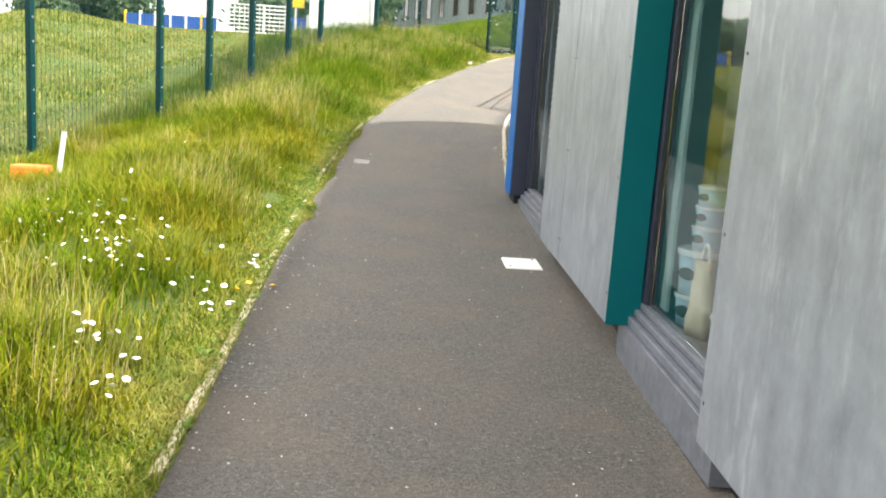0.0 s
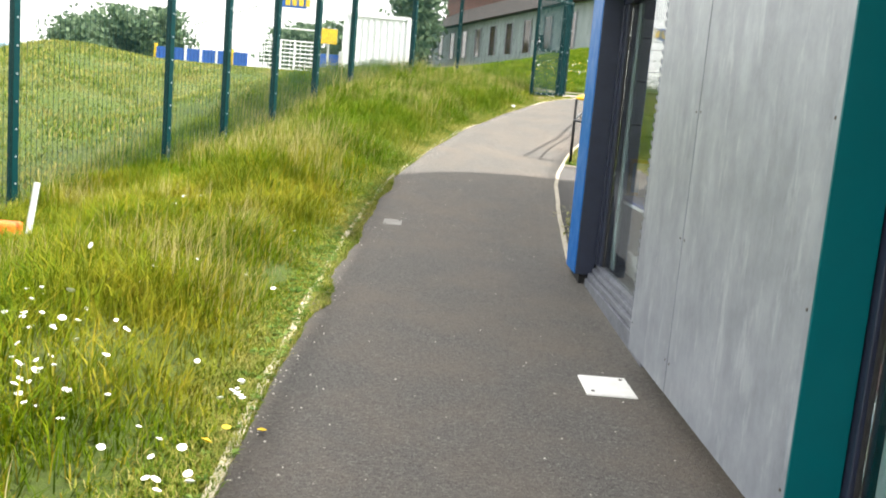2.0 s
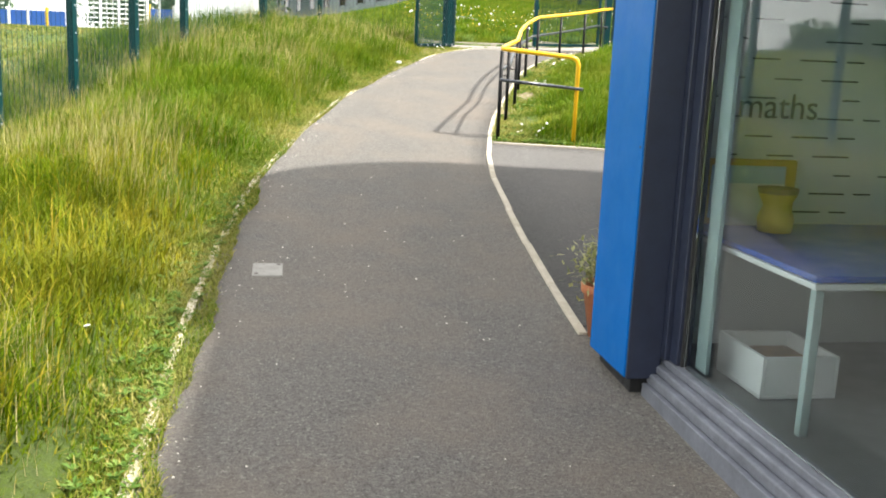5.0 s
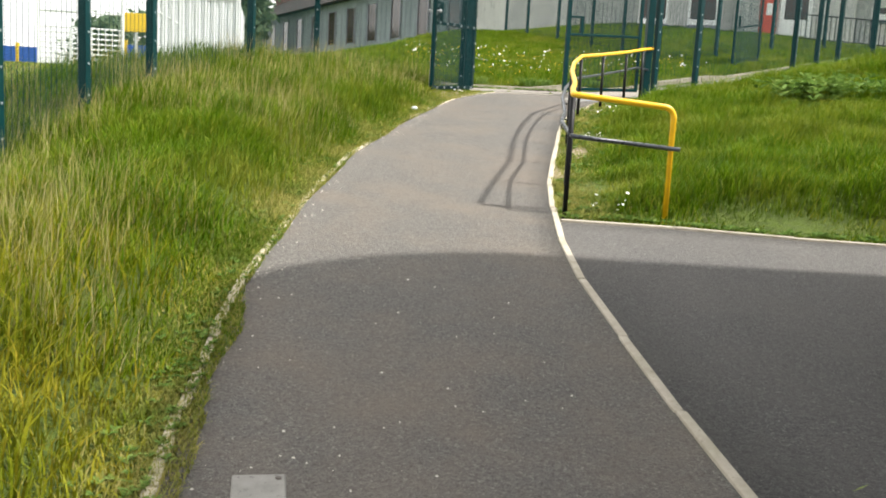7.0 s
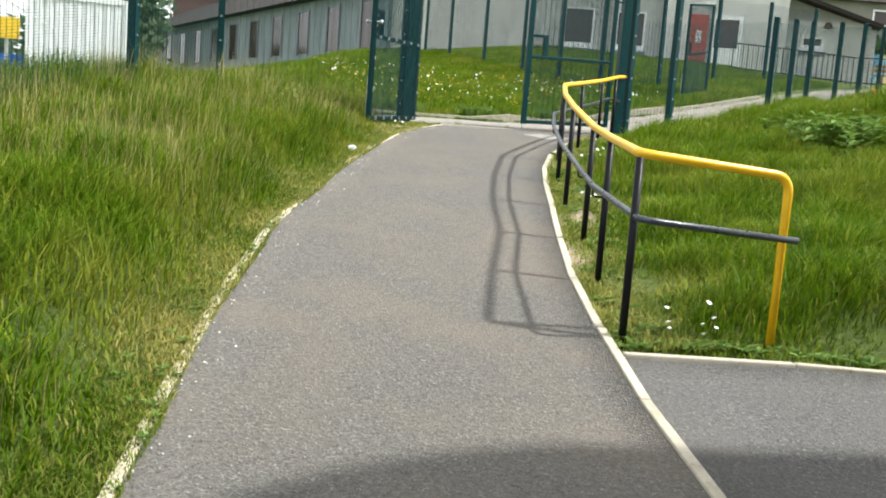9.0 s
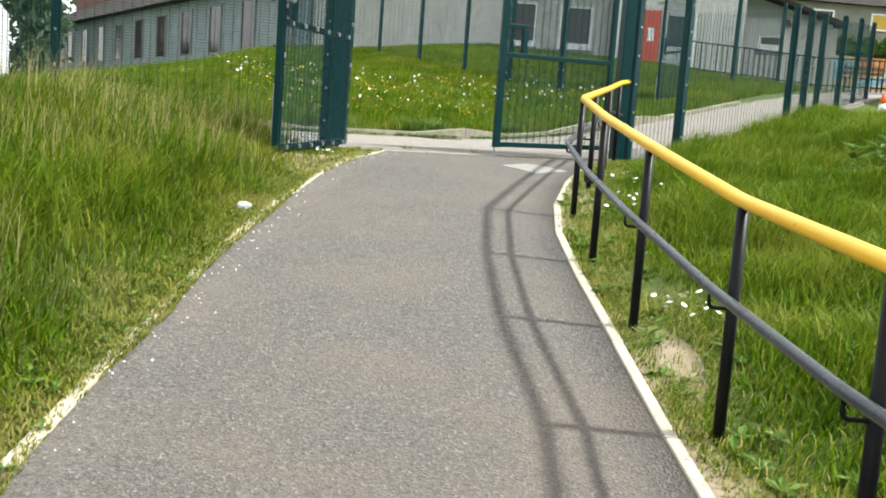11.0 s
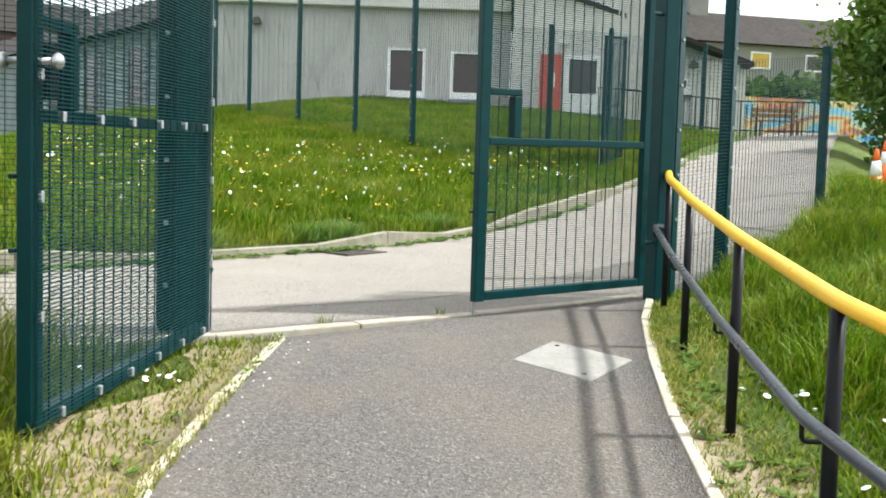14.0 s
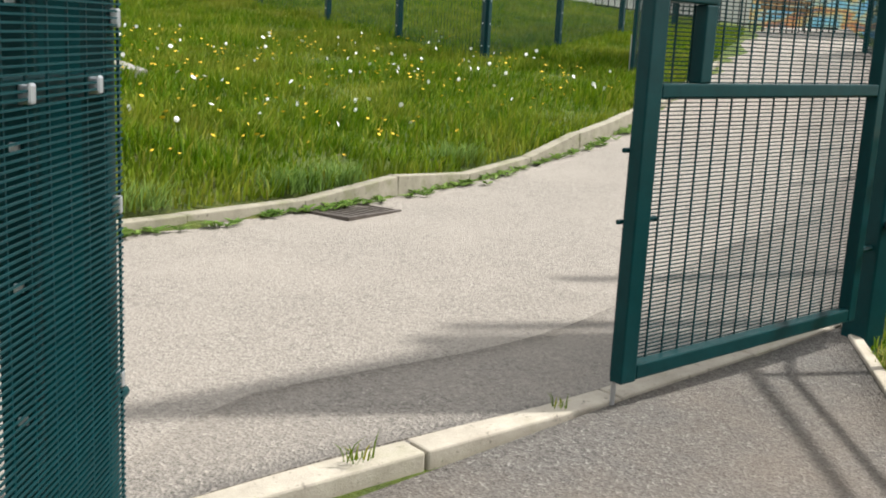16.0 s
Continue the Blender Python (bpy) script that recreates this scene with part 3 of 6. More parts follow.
for s in np.linspace(0, 1, 5):
    rows.append([(x, float(edge_y(LIP, x)) + 0.02 + s * (0.42 + 0.42 * float(smooth(3.4, 6.2, x)) + 0.07 * math.sin(x * 2.3)) * float(smooth(2.2, 3.2, x))) for x in np.arange(2.2, 9, 0.2)])
strip("dark_road_strip", rows, "patch", 0.004, "darker strip of tarmac along the road edge", "road")


def stone_run(name, line, length, width, top, depth, material, label, group, parent_label, gap=0.006, side=0.0, skew=0.006):
    """A row of separate kerb stones along a line; each is its own piece."""
    kerb = thing(name, parent_label, "kerb", kind="structure")
    pts = curve_points(line, length)
    for i, (a, b) in enumerate(zip(pts, pts[1:])):
        d = Vector((b[0] - a[0], b[1] - a[1], 0))
        ln = d.length
        ang = math.atan2(d.y, d.x)
        za, zb = z_at(*a), z_at(*b)
        jit = random.uniform(-skew, skew)
        m = Matrix.Translation((a[0], a[1], za)) @ Matrix.Rotation(ang, 4, "Z") @ Matrix.Rotation(-math.atan2(zb - za, ln), 4, "Y")
        bm = bmesh.new()
        box(bm, (gap / 2, side - width / 2 + jit, -depth), (math.hypot(ln, zb - za) - gap / 2, side + width / 2 + jit, top + random.uniform(-0.003, 0.003)), m, min(0.008, width * 0.15))
        part(group, bm, material, kerb)
    return kerb


stone_run("left_edging", LEFT_EDGE[1:], 0.92, 0.05, 0.010, 0.14, "edging", "", "edging_stone", "worn concrete path edging half hidden by grass", side=0.025, skew=0.012)
stone_run("right_edging", RIGHT_EDGE, 0.92, 0.05, 0.014, 0.14, "edging_r", "", "edging_stone", "pale concrete edging strip between path and yard", side=-0.0)
stone_run("yard_edging", [(1.70, 12.14), (2.36, 12.07), (3.48, 11.81), (9.2, 10.95)], 0.92, 0.05, 0.014, 0.14, "edging_r", "", "edging_stone", "pale concrete edging between yard and grass")
stone_run("gate_lip", [(1.9, 20.1), (2.71, 20.19), (3.27, 20.27), (4.0, 20.34), (4.37, 20.40), (5.95, 20.69)], 0.9, 0.105, 0.006, 0.14, "lip", "", "lip_stone", "flush pale concrete kerb across the gateway")
stone_run("road_kerb", KERB[:8], 0.9, 0.10, 0.066, 0.2, "kerb", "", "kerb_stone", "mossy grey concrete kerb below the grass bank", side=0.06)

for side, y0, y1, a, wide in ((-1, 18.2, 20.1, 0.05, 0.42), (1, 16.9, 19.0, 0.03, 0.42), (1, 13.6, 15.6, 0.03, 0.3)):
    rows = []
    for s in np.linspace(0, 1, 5):
        rows.append([((float(left_x(y)) - a - s * wide * (0.75 + 0.35 * math.sin(y * 5.1)) * float(smooth(y0, y0 + 0.3, y) * (1 - smooth(y1 - 0.3, y1, y)))) if side < 0 else
                      (float(right_x(y)) + a + s * wide * (0.75 + 0.35 * math.sin(y * 4.3)) * float(smooth(y0, y0 + 0.3, y) * (1 - smooth(y1 - 0.3, y1, y)))), y) for y in np.arange(y0, y1, 0.12)])
    strip("bare_earth", rows, "earth", 0.004, "trodden sandy bare earth beside the edging", "ground")

# ---- covers in the paving ----
def cover(name, corners, material, label, lift):
    th = thing(name, label, "cover", at=(0, 0, 0))
    cs = [Vector((x, y, z_at(x, y))) for x, y in corners]
    bm = bmesh.new()
    top = [bm.verts.new(c + Vector((0, 0, lift))) for c in cs]
    low = [bm.verts.new(c - Vector((0, 0, 0.05))) for c in cs]
    bm.faces.new(top)
    for i in range(4):
        bm.faces.new((top[i], top[i - 1], low[i - 1], low[i]))
    bmesh.ops.bevel(bm, geom=[e for e in bm.edges if all(v in top for v in e.verts)], offset=0.006, segments=1, affect="EDGES")
    part("lid", bm, material, th)
    mid = sum(cs, Vector()) / 4
    for i in (0, 2):
        p = mid.lerp(cs[i], 0.72)
        bm = bmesh.new()
        lathe(bm, [(0.012, lift - 0.004), (0.012, lift + 0.003), (0.007, lift + 0.003)], 10, p)
        part("lifting_eye", bm, "iron", th)
    return th


cover("white_inspection_cover", [(0.72, 3.42), (0.995, 3.42), (0.985, 3.74), (0.715, 3.74)], "white_cover", "square white plastic inspection cover set in asphalt", 0.012)
cover("grey_inspection_cover", [(-0.665, 8.15), (-0.475, 8.15), (-0.475, 8.40), (-0.665, 8.40)], "cover", "small square grey concrete cover set in asphalt", 0.01)
cover("diamond_cover", [(4.03, 18.97), (4.46, 19.20), (4.28, 19.61), (3.87, 19.35)], "cover", "pale concrete manhole cover set diagonally in path", 0.008)
cover("bank_manhole", [(3.95, 27.6), (4.65, 27.8), (4.5, 28.4), (3.8, 28.15)], "cover", "square concrete manhole cover in the grass bank", 0.08)

drain = thing("road_gully", "rusty cast-iron gully grate against the kerb", "drain")
ang = math.radians(24)
gm = Matrix.Translation((4.82, 23.47, z_at(4.82, 23.47) + 0.006)) @ Matrix.Rotation(ang, 4, "Z")
bm = bmesh.new()
for lo, hi in (((-0.26, -0.2, -0.05), (0.26, -0.17, 0.006)), ((-0.26, 0.17, -0.05), (0.26, 0.2, 0.006)), ((-0.26, -0.17, -0.05), (-0.23, 0.17, 0.006)), ((0.23, -0.17, -0.05), (0.26, 0.17, 0.006))):
    box(bm, lo, hi, gm)
part("frame", bm, "iron", drain)
bm = bmesh.new()
box(bm, (-0.23, -0.17, -0.045), (0.23, 0.17, -0.03), gm)
part("pit", bm, "dark", drain)
for k in range(8):
    bm = bmesh.new()
    x = -0.2 + k * 0.057
    box(bm, (x - 0.013, -0.17, -0.03), (x + 0.013, 0.17, 0.004), gm)
    part("grate_bar", bm, "iron", drain)


# ---- the building along the path ----
WALL_X, TOP = 1.04, 2.86
BASE = 0.235


def wall_piece(name, lo, hi, material, label="", parent=None, bevel=0.002):
    bm = bmesh.new()
    box(bm, lo, hi, None, bevel)
    return part(name, bm, material, parent, label)


def rivet(parent, x, y, z):
    bm = bmesh.new()
    box(bm, (x - 0.003, y - 0.006, z - 0.006), (x, y + 0.006, z + 0.006), None, 0.002)
    part("fixing", bm, "iron", parent)


def clad_panel(y0, y1, edge_rivets=True):
    th = thing("cladding_panel", "streaky grey fibre-cement cladding panel with small fixings", "cladding", "cladding panels on the building", "structure")
    wall_piece("board", (WALL_X, y0 + 0.006, BASE), (WALL_X + 0.012, y1 - 0.006, TOP), "cladding", "", th, 0.0015)
    if edge_rivets:
        for z in np.arange(BASE + 0.16, TOP, 0.62):
            for y in (y0 + 0.04, y1 - 0.04):
                rivet(th, WALL_X, y, z)
    return th


for a, b in ((-7.4, -5.0), (-5.0, -2.5), (-2.5, -0.09), (1.50, 3.11), (3.11, 4.0)):
    clad_panel(a, b)
# walls behind the panels, with openings for the two windows
for i, (a, b) in enumerate(((-7.4, -0.02), (1.62, 3.94), (6.28, 6.735))):
    tagged(wall_piece("wall_west_%d" % (i + 1), (WALL_X + 0.19, a, 0.0), (WALL_X + 0.30, b, TOP), "dark"), "dark backing wall behind the cladding", "wall", kind="structure")
    wall = wall_piece("wall_lining_%d" % (i + 1), (WALL_X + 0.304, a, 0.3), (WALL_X + 0.33, b, TOP), "plaster")
    tagged(wall, "pale painted inside face of the wall", "wall", kind="structure")
# teal reveal, blue corner panel, navy posts
tagged(wall_piece("teal_reveal", (WALL_X - 0.004, 1.484, BASE - 0.002), (1.215, 1.499, TOP), "teal"), "glossy teal metal reveal panel beside the window", "trim", kind="structure")
bp = thing("blue_corner_panel", "bright blue metal corner panel hanging above the ground", "cladding", kind="structure")
wall_piece("face", (WALL_X, 6.255, BASE + 0.03), (WALL_X + 0.03, 6.74, TOP), "blue", "", bp, 0.004)
wall_piece("return", (WALL_X + 0.032, 6.742, BASE + 0.03), (1.34, 6.762, TOP), "blue", "", bp, 0.004)
for z in (1.3, 2.5):
    rivet(bp, WALL_X, 6.28, z)
tagged(wall_piece("window_reveal", (WALL_X + 0.006, 6.236, BASE + 0.03), (1.2, 6.253, TOP), "navy"), "navy metal reveal between window and blue panel", "trim", kind="structure")
for y in (-5.0, -2.5, 3.11):
    tagged(wall_piece("joint_strip", (WALL_X + 0.014, y - 0.03, BASE + 0.01), (WALL_X + 0.02, y + 0.03, TOP), "dark"), "dark strip behind the cladding joint", "trim", kind="structure")
wall_piece("footing", (WALL_X + 0.05, 6.30, 0.1), (1.3, 6.72, BASE + 0.02), "dark", "dark bitumen footing under the panel", bp)


def window_unit(n, y0, y1, label):
    """A tall glazed unit with stepped sill, frame, pane; its foot nearly on the ground."""
    th = thing("window_%d" % n, label, "window", kind="structure")
    wall_piece("plinth", (1.135, y0, 0.02), (1.30, y1, 0.235), "sill", "grey metal plinth below the glazing", th, 0.004)
    wall_piece("sill", (1.155, y0, 0.237), (1.32, y1, 0.285), "sill", "", th, 0.008)
    wall_piece("sill_step", (1.185, y0, 0.287), (1.32, y1, 0.325), "sill", "", th, 0.008)
    wall_piece("bottom_frame", (1.215, y0, 0.327), (1.29, y1, 0.36), "sill", "", th, 0.006)
    wall_piece("top_frame", (1.215, y0, 2.46), (1.29, y1, 2.54), "navy", "", th, 0.006)
    for k, (a, b, x) in enumerate(((y1 - 0.075, y1, 1.20), (y1 - 0.155, y1 - 0.079, 1.222), (y0, y0 + 0.07, 1.215))):
        wall_piece("frame_post", (x, a, 0.362), (x + 0.075, b, 2.458), "navy", "", th, 0.005)
    wall_piece("gasket", (1.238, y1 - 0.172, 0.362), (1.27, y1 - 0.157, 2.458), "dark", "", th, 0.002)
    bm = bmesh.new()
    box(bm, (1.25, y0 + 0.072, 0.362), (1.262, y1 - 0.174, 2.458))
    pane = part("pane", bm, "glass", th)
    pane.visible_shadow = False
    wall_piece("spandrel", (1.20, y0, 2.542), (1.30, y1, TOP), "navy", "", th)
    return th


for a, b in ((-0.088, 1.482), (4.03, 6.234)):
    tagged(wall_piece("head_panel", (WALL_X, a, 2.55), (1.198, b, TOP), "navy"), "navy metal panel over the window head", "trim", kind="structure")
window_unit(1, -0.02, 1.60, "tall dark-framed window reaching down to a grey sill")
window_unit(2, 4.03, 6.27, "tall navy-framed window showing a classroom corner")
# ventilated closer on the end of the panel
vent = thing("cavity_closer", "toothed grey metal cavity vent on panel edge", "vent", kind="structure")
wall_piece("backing", (WALL_X + 0.048, 4.001, BASE), (WALL_X + 0.15, 4.026, TOP), "dark", "", vent)
for z in np.arange(0.5, 2.72, 0.052):
    bm = bmesh.new()
    box(bm, (0, 0, -0.011), (0.045, 0.05, 0.011), Matrix.Translation((WALL_X + 0.002, 4.002, z)) @ Matrix.Rotation(0.35, 4, "X"))
    part("tooth", bm, "sill", vent)
# end wall, roof and the rest of the shell
tagged(wall_piece("wall_north", (1.345, 6.62, 0.0), (12.0, 6.88, 3.3), "cladding"), "grey clad end wall facing the yard", "wall", kind="structure")
tagged(wall_piece("wall_east", (12.0, -7.4, 0.0), (12.2, 6.88, TOP), "cladding"), "grey clad far wall", "wall", kind="structure")
tagged(wall_piece("wall_south", (1.0, -7.65, 0.0), (12.2, -7.4, TOP), "cladding"), "grey clad near end wall", "wall", kind="structure")
tagged(wall_piece("wall_inner", (6.0, -7.4, 0.3), (6.1, 6.6, TOP), "plaster"), "pale classroom wall", "wall", kind="structure")
tagged(wall_piece("wall_divider", (1.372, 2.6, 0.3), (6.0, 2.7, TOP), "plaster"), "pale dividing wall between rooms", "wall", kind="structure")
tagged(wall_piece("floor", (1.30, -7.4, 0.22), (6.0, 6.62, 0.318), "lino"), "grey vinyl classroom floor", "floor", kind="structure")
tagged(wall_piece("ceiling", (1.375, -7.4, 2.6), (6.0, 6.6, 2.7), "plaster"), "white classroom ceiling", "ceiling", kind="structure")
tagged(wall_piece("roof", (1.30, -7.7, TOP + 0.003), (12.3, 6.60, TOP + 0.12), "roof", "", None, 0.02), "flat dark roof over the classrooms", "roof", kind="structure")
# unseen canopy added to shade yard and path, its path-side corner rounded off
rim = [(1.2 + 1.75 * (1 - math.cos(a)), 9.6 + 1.02 * math.sin(a)) for a in np.linspace(0, math.pi / 2, 10)] + [(8.0, 10.05), (11.9, 9.6), (11.9, 6.5), (1.2, 6.5)]
bm = bmesh.new()
face = bm.faces.new([bm.verts.new((x, y, 3.305)) for x, y in rim])
lid = bmesh.ops.extrude_face_region(bm, geom=[face])["geom"]
bmesh.ops.translate(bm, verts=[g for g in lid if isinstance(g, bmesh.types.BMVert)], vec=(0, 0, 0.12))
tagged(part("canopy", bm, "roof"), "unseen flat dark canopy added over the yard for its shadow", "canopy", kind="structure")
# added posts to carry the unseen canopy
for x, y in ((6.5, 9.9), (11.5, 9.3)):
    tagged(part("canopy_post", tube(bmesh.new(), [(x, y, z_at(x, y) - 0.1), (x, y, 3.3)], 0.05, 12), "navy", None, "", True), "slim navy steel post under the added canopy", "post", kind="structure")

# ---- inside the windows ----
def bucket(x, y, z, r, h, material, label, badge=True, handle=False):
    th = thing("storage_tub", label, "tub", "tubs behind the window", at=(x, y, z))
    bm = bmesh.new()
    lathe(bm, [(r * 0.84, 0), (r * 0.96, h * 0.88), (r * 0.93, h * 0.88)], 28)
    part("tub_body", bm, material, th, "", True)
    bm = bmesh.new()
    lathe(bm, [(r * 0.98, h * 0.86), (r * 1.03, h * 0.88), (r * 1.03, h * 0.96), (r * 0.98, h), (r * 0.9, h * 0.985)], 28)
    part("lid", bm, "white" if material == "tub" else material, th)
    if badge:
        bm = bmesh.new()
        a = math.radians(215)
        bmesh.ops.create_circle(bm, cap_ends=True, segments=18, radius=r * 0.34, matrix=Matrix.Translation((math.cos(a) * r * 0.96, math.sin(a) * r * 0.96, h * 0.48)) @ Matrix.Rotation(a, 4, "Z") @ Matrix.Rotation(math.pi / 2, 4, "Y") @ Matrix.Diagonal((0.75, 1.25, 1, 1)))
        part("badge", bm, "ink", th, "dark oval label")
    if handle:
        bm = bmesh.new()
        tube(bm, [(math.cos(a) * r, 0, h * 0.85 + math.sin(a) * r * 0.95) for a in np.linspace(0, math.pi, 12)], 0.005, 6)
        part("handle", bm, "white", th)
    return th


z0 = 0.318
bucket(1.46, 1.28, z0, 0.12, 0.16, "tub", "pale blue plastic tub under a stack")
bucket(1.46, 1.28, z0 + 0.161, 0.125, 0.23, "tub", "large pale blue lidded tub with dark label")
bucket(1.47, 1.28, z0 + 0.392, 0.085, 0.115, "tub", "small pale blue lidded tub on a stack")
bucket(1.47, 1.28, z0 + 0.508, 0.078, 0.10, "tub", "small pale blue lidded tub on a stack")
bucket(1.47, 1.28, z0 + 0.609, 0.075, 0.10, "tub", "small pale blue lidded tub topping a stack")
bucket(1.50, 0.86, z0, 0.11, 0.15, "white", "white round tub on the floor", True)
bucket(1.50, 0.86, z0 + 0.151, 0.10, 0.13, "tub_green", "pale green lidded tub", False)
bucket(1.50, 0.86, z0 + 0.282, 0.10, 0.13, "tub_pink", "pink tub with a wire handle", False, True)
bag = thing("canvas_bag", "cream canvas bag slumped behind the window", "bag", at=(1.40, 1.06, z0))
bm = bmesh.new()
lathe(bm, [(0.085, 0), (0.10, 0.08), (0.085, 0.22), (0.055, 0.33), (0.07, 0.37)], 16)
for v in bm.verts:
    v.co.x *= 0.55 + 0.2 * math.sin(v.co.z * 22 + v.co.y * 30)
part("bag_body", bm, "canvas", bag, "", True)
bm = bmesh.new()
tube(bm, [(0, math.cos(a) * 0.055, 0.36 + math.sin(a) * 0.09) for a in np.linspace(0, math.pi, 12)], 0.008, 6)
part("bag_handle", bm, "white", bag)
for i, (ya, yb) in enumerate(((0.1, 1.4), (4.15, 6.05))):
    # added area lamp inside the glazing, brightens the room in place of daylight
    lamp = bpy.data.lights.new("window_daylight", "AREA")
    lamp.shape, lamp.size, lamp.size_y, lamp.energy = "RECTANGLE", yb - ya, 2.0, 0.7
    ob = new("window_daylight", lamp)
    ob.matrix_world = look((1.30, (ya + yb) / 2, 1.5), (4.0, (ya + yb) / 2, 1.2))
tagged(wall_piece("inner_pillar", (1.64, 1.36, 0.319), (1.95, 1.75, 2.598), "plaster"), "pale painted pillar beside the window", "pillar", kind="structure")
blind = thing("window_blind", "pale mint pull-down blind edge behind glass", "blind")
for y in (1.38, 6.05):
    wall_piece("blind_cover", (1.31, y - 0.05, 0.36), (1.33, y + 0.05, 2.46), "mint", "", blind)
# display wall at the end of the second room
disp = thing("display_wall", "printed white-brick backing paper with a heading", "display board")
wall_piece("backing_paper", (1.374, 6.585, 0.32), (3.4, 6.616, 2.4), "paper", "", disp)
for r, z in enumerate(np.arange(0.98, 2.3, 0.09)):
    for k in range(6):
        if (r * 7 + k * 5) % 4:
            x = 1.44 + k * 0.24 + (r % 2) * 0.12
            wall_piece("brick_line", (x, 6.582, z), (x + 0.09 + 0.05 * ((r * 3 + k) % 3), 6.584, z + 0.008), "ink", "", disp, 0)
fc = bpy.data.curves.new("heading", "FONT")
fc.body, fc.size, fc.extrude = "maths", 0.17, 0.001
tx = new("heading", fc)
tx.matrix_world = Matrix.Translation((1.63, 6.578, 1.43)) @ Matrix.Rotation(math.pi / 2, 4, "X")
fc.materials.append(M["ink"])
tx.parent = disp
tagged(tx, "dark green heading letters")
table = thing("classroom_table", "blue-topped school table with pale frame", "table")
wall_piece("tabletop", (1.40, 5.40, 0.905), (2.6, 6.56, 0.93), "table_blue", "", table, 0.008)
wall_piece("table_edge", (1.395, 5.395, 0.88), (2.6, 6.56, 0.903), "white", "", table, 0.004)
for x, y in ((1.43, 5.43), (2.55, 5.43), (1.43, 6.5), (2.55, 6.5)):
    wall_piece("leg", (x - 0.018, y - 0.018, 0.318), (x + 0.018, y + 0.018, 0.879), "mint", "", table, 0.004)
tray = thing("white_storage_box", "white plastic box with toys inside", "box")
for lo, hi in (((1.46, 5.80, 0.32), (1.80, 6.20, 0.335)), ((1.46, 5.80, 0.336), (1.475, 6.20, 0.50)), ((1.785, 5.80, 0.336), (1.80, 6.20, 0.50)), ((1.476, 5.80, 0.336), (1.784, 5.815, 0.50)), ((1.476, 6.185, 0.336), (1.784, 6.20, 0.50))):
    wall_piece("side", lo, hi, "white", "", tray, 0.003)
wall_piece("contents", (1.48, 5.83, 0.337), (1.78, 6.18, 0.44), "wood", "brown wooden pieces", tray, 0.02)
fr = thing("picture_frame", "gilt-edged frame with children's pictures", "picture frame")
wall_piece("frame", (1.46, 6.50, 0.932), (1.92, 6.53, 1.24), "ochre", "", fr, 0.004)
wall_piece("picture", (1.49, 6.494, 0.962), (1.86, 6.498, 1.21), "tub", "", fr, 0)
wall_piece("sheet_of_paper", (1.55, 6.47, 0.932), (1.85, 6.475, 1.13), "white", "", fr, 0)
drum = thing("wooden_pot", "small brown wooden drum on the table", "drum", at=(1.74, 6.33, 0.931))
bm = bmesh.new()
lathe(bm, [(0.075, 0), (0.082, 0.06), (0.06, 0.12), (0.085, 0.17), (0.085, 0.19)], 24)
part("drum_body", bm, "ochre", drum, "", True)
bm = bmesh.new()
lathe(bm, [(0.088, 0.175), (0.09, 0.2), (0.07, 0.202)], 24)
part("drum_top", bm, "wood", drum)

# ---- handrail ----
RAIL = [(1.80, 12.36), (2.10, 13.30), (2.43, 14.25), (2.72, 15.27), (3.06, 16.25), (3.50, 17.30), (4.15, 18.26), (4.91, 19.33), (5.50, 20.14)]
rail = thing("handrail", "yellow-topped tubular handrail on black posts beside the path", "handrail")


def rail_z(x, y):
    return float(np.interp(y, [12.36, 14.22, 15.26, 16.22, 17.28, 18.3, 19.3, 20.48], [1.80, 1.94, 2.11, 2.25, 2.40, 2.51, 2.63, 2.80]))


first = (2.62, 12.27)
top = [(first[0], first[1], z_at(*first) + 0.0), (first[0], first[1], 1.735)] + [(x, y, rail_z(x, y)) for x, y in RAIL]
top[2] = (1.80, 12.36, 1.80)
top.append((5.80, 20.48, 2.80))
bm = bmesh.new()
tube(bm, rounded([(first[0], first[1], z_at(*first) - 0.1)] + top[1:], 0.09, 6), 0.0245, 14)
part("top_rail", bm, "yellow", rail, "glossy yellow tube", True)
OFF = [(x - 0.075, y + 0.03) for x, y in RAIL]
mid = [(first[0] + 0.05, first[1] - 0.055, 1.41), (1.78, 12.26, 1.475)] + [(x, y, rail_z(x, y) - 0.30) for x, y in OFF[1:]] + [(5.74, 20.44, 2.44)]
bm = bmesh.new()
tube(bm, rounded(mid, 0.08, 4), 0.018, 12)
part("mid_rail", bm, "rail_grey", rail, "dark grey lower tube", True)
for i, (x, y) in enumerate(RAIL):
    bm = bmesh.new()
    tube(bm, [(x, y, z_at(x, y) - 0.15), (x, y, (top[2][2] if i == 0 else rail_z(x, y)) - 0.02)], 0.021, 12)
    part("post", bm, "black", rail, "", True)
    if i:
        zz = rail_z(x, y) - 0.30
        bm = bmesh.new()
        tube(bm, rounded([(x, y, zz - 0.06), (x - 0.075, y + 0.03, zz - 0.06), (x - 0.075, y + 0.03, zz - 0.005)], 0.02, 4), 0.007, 8)
        part("bracket", bm, "black", rail)

# ---- fences of welded mesh ----
PITCH_V, PITCH_H = 0.0762, 0.0127


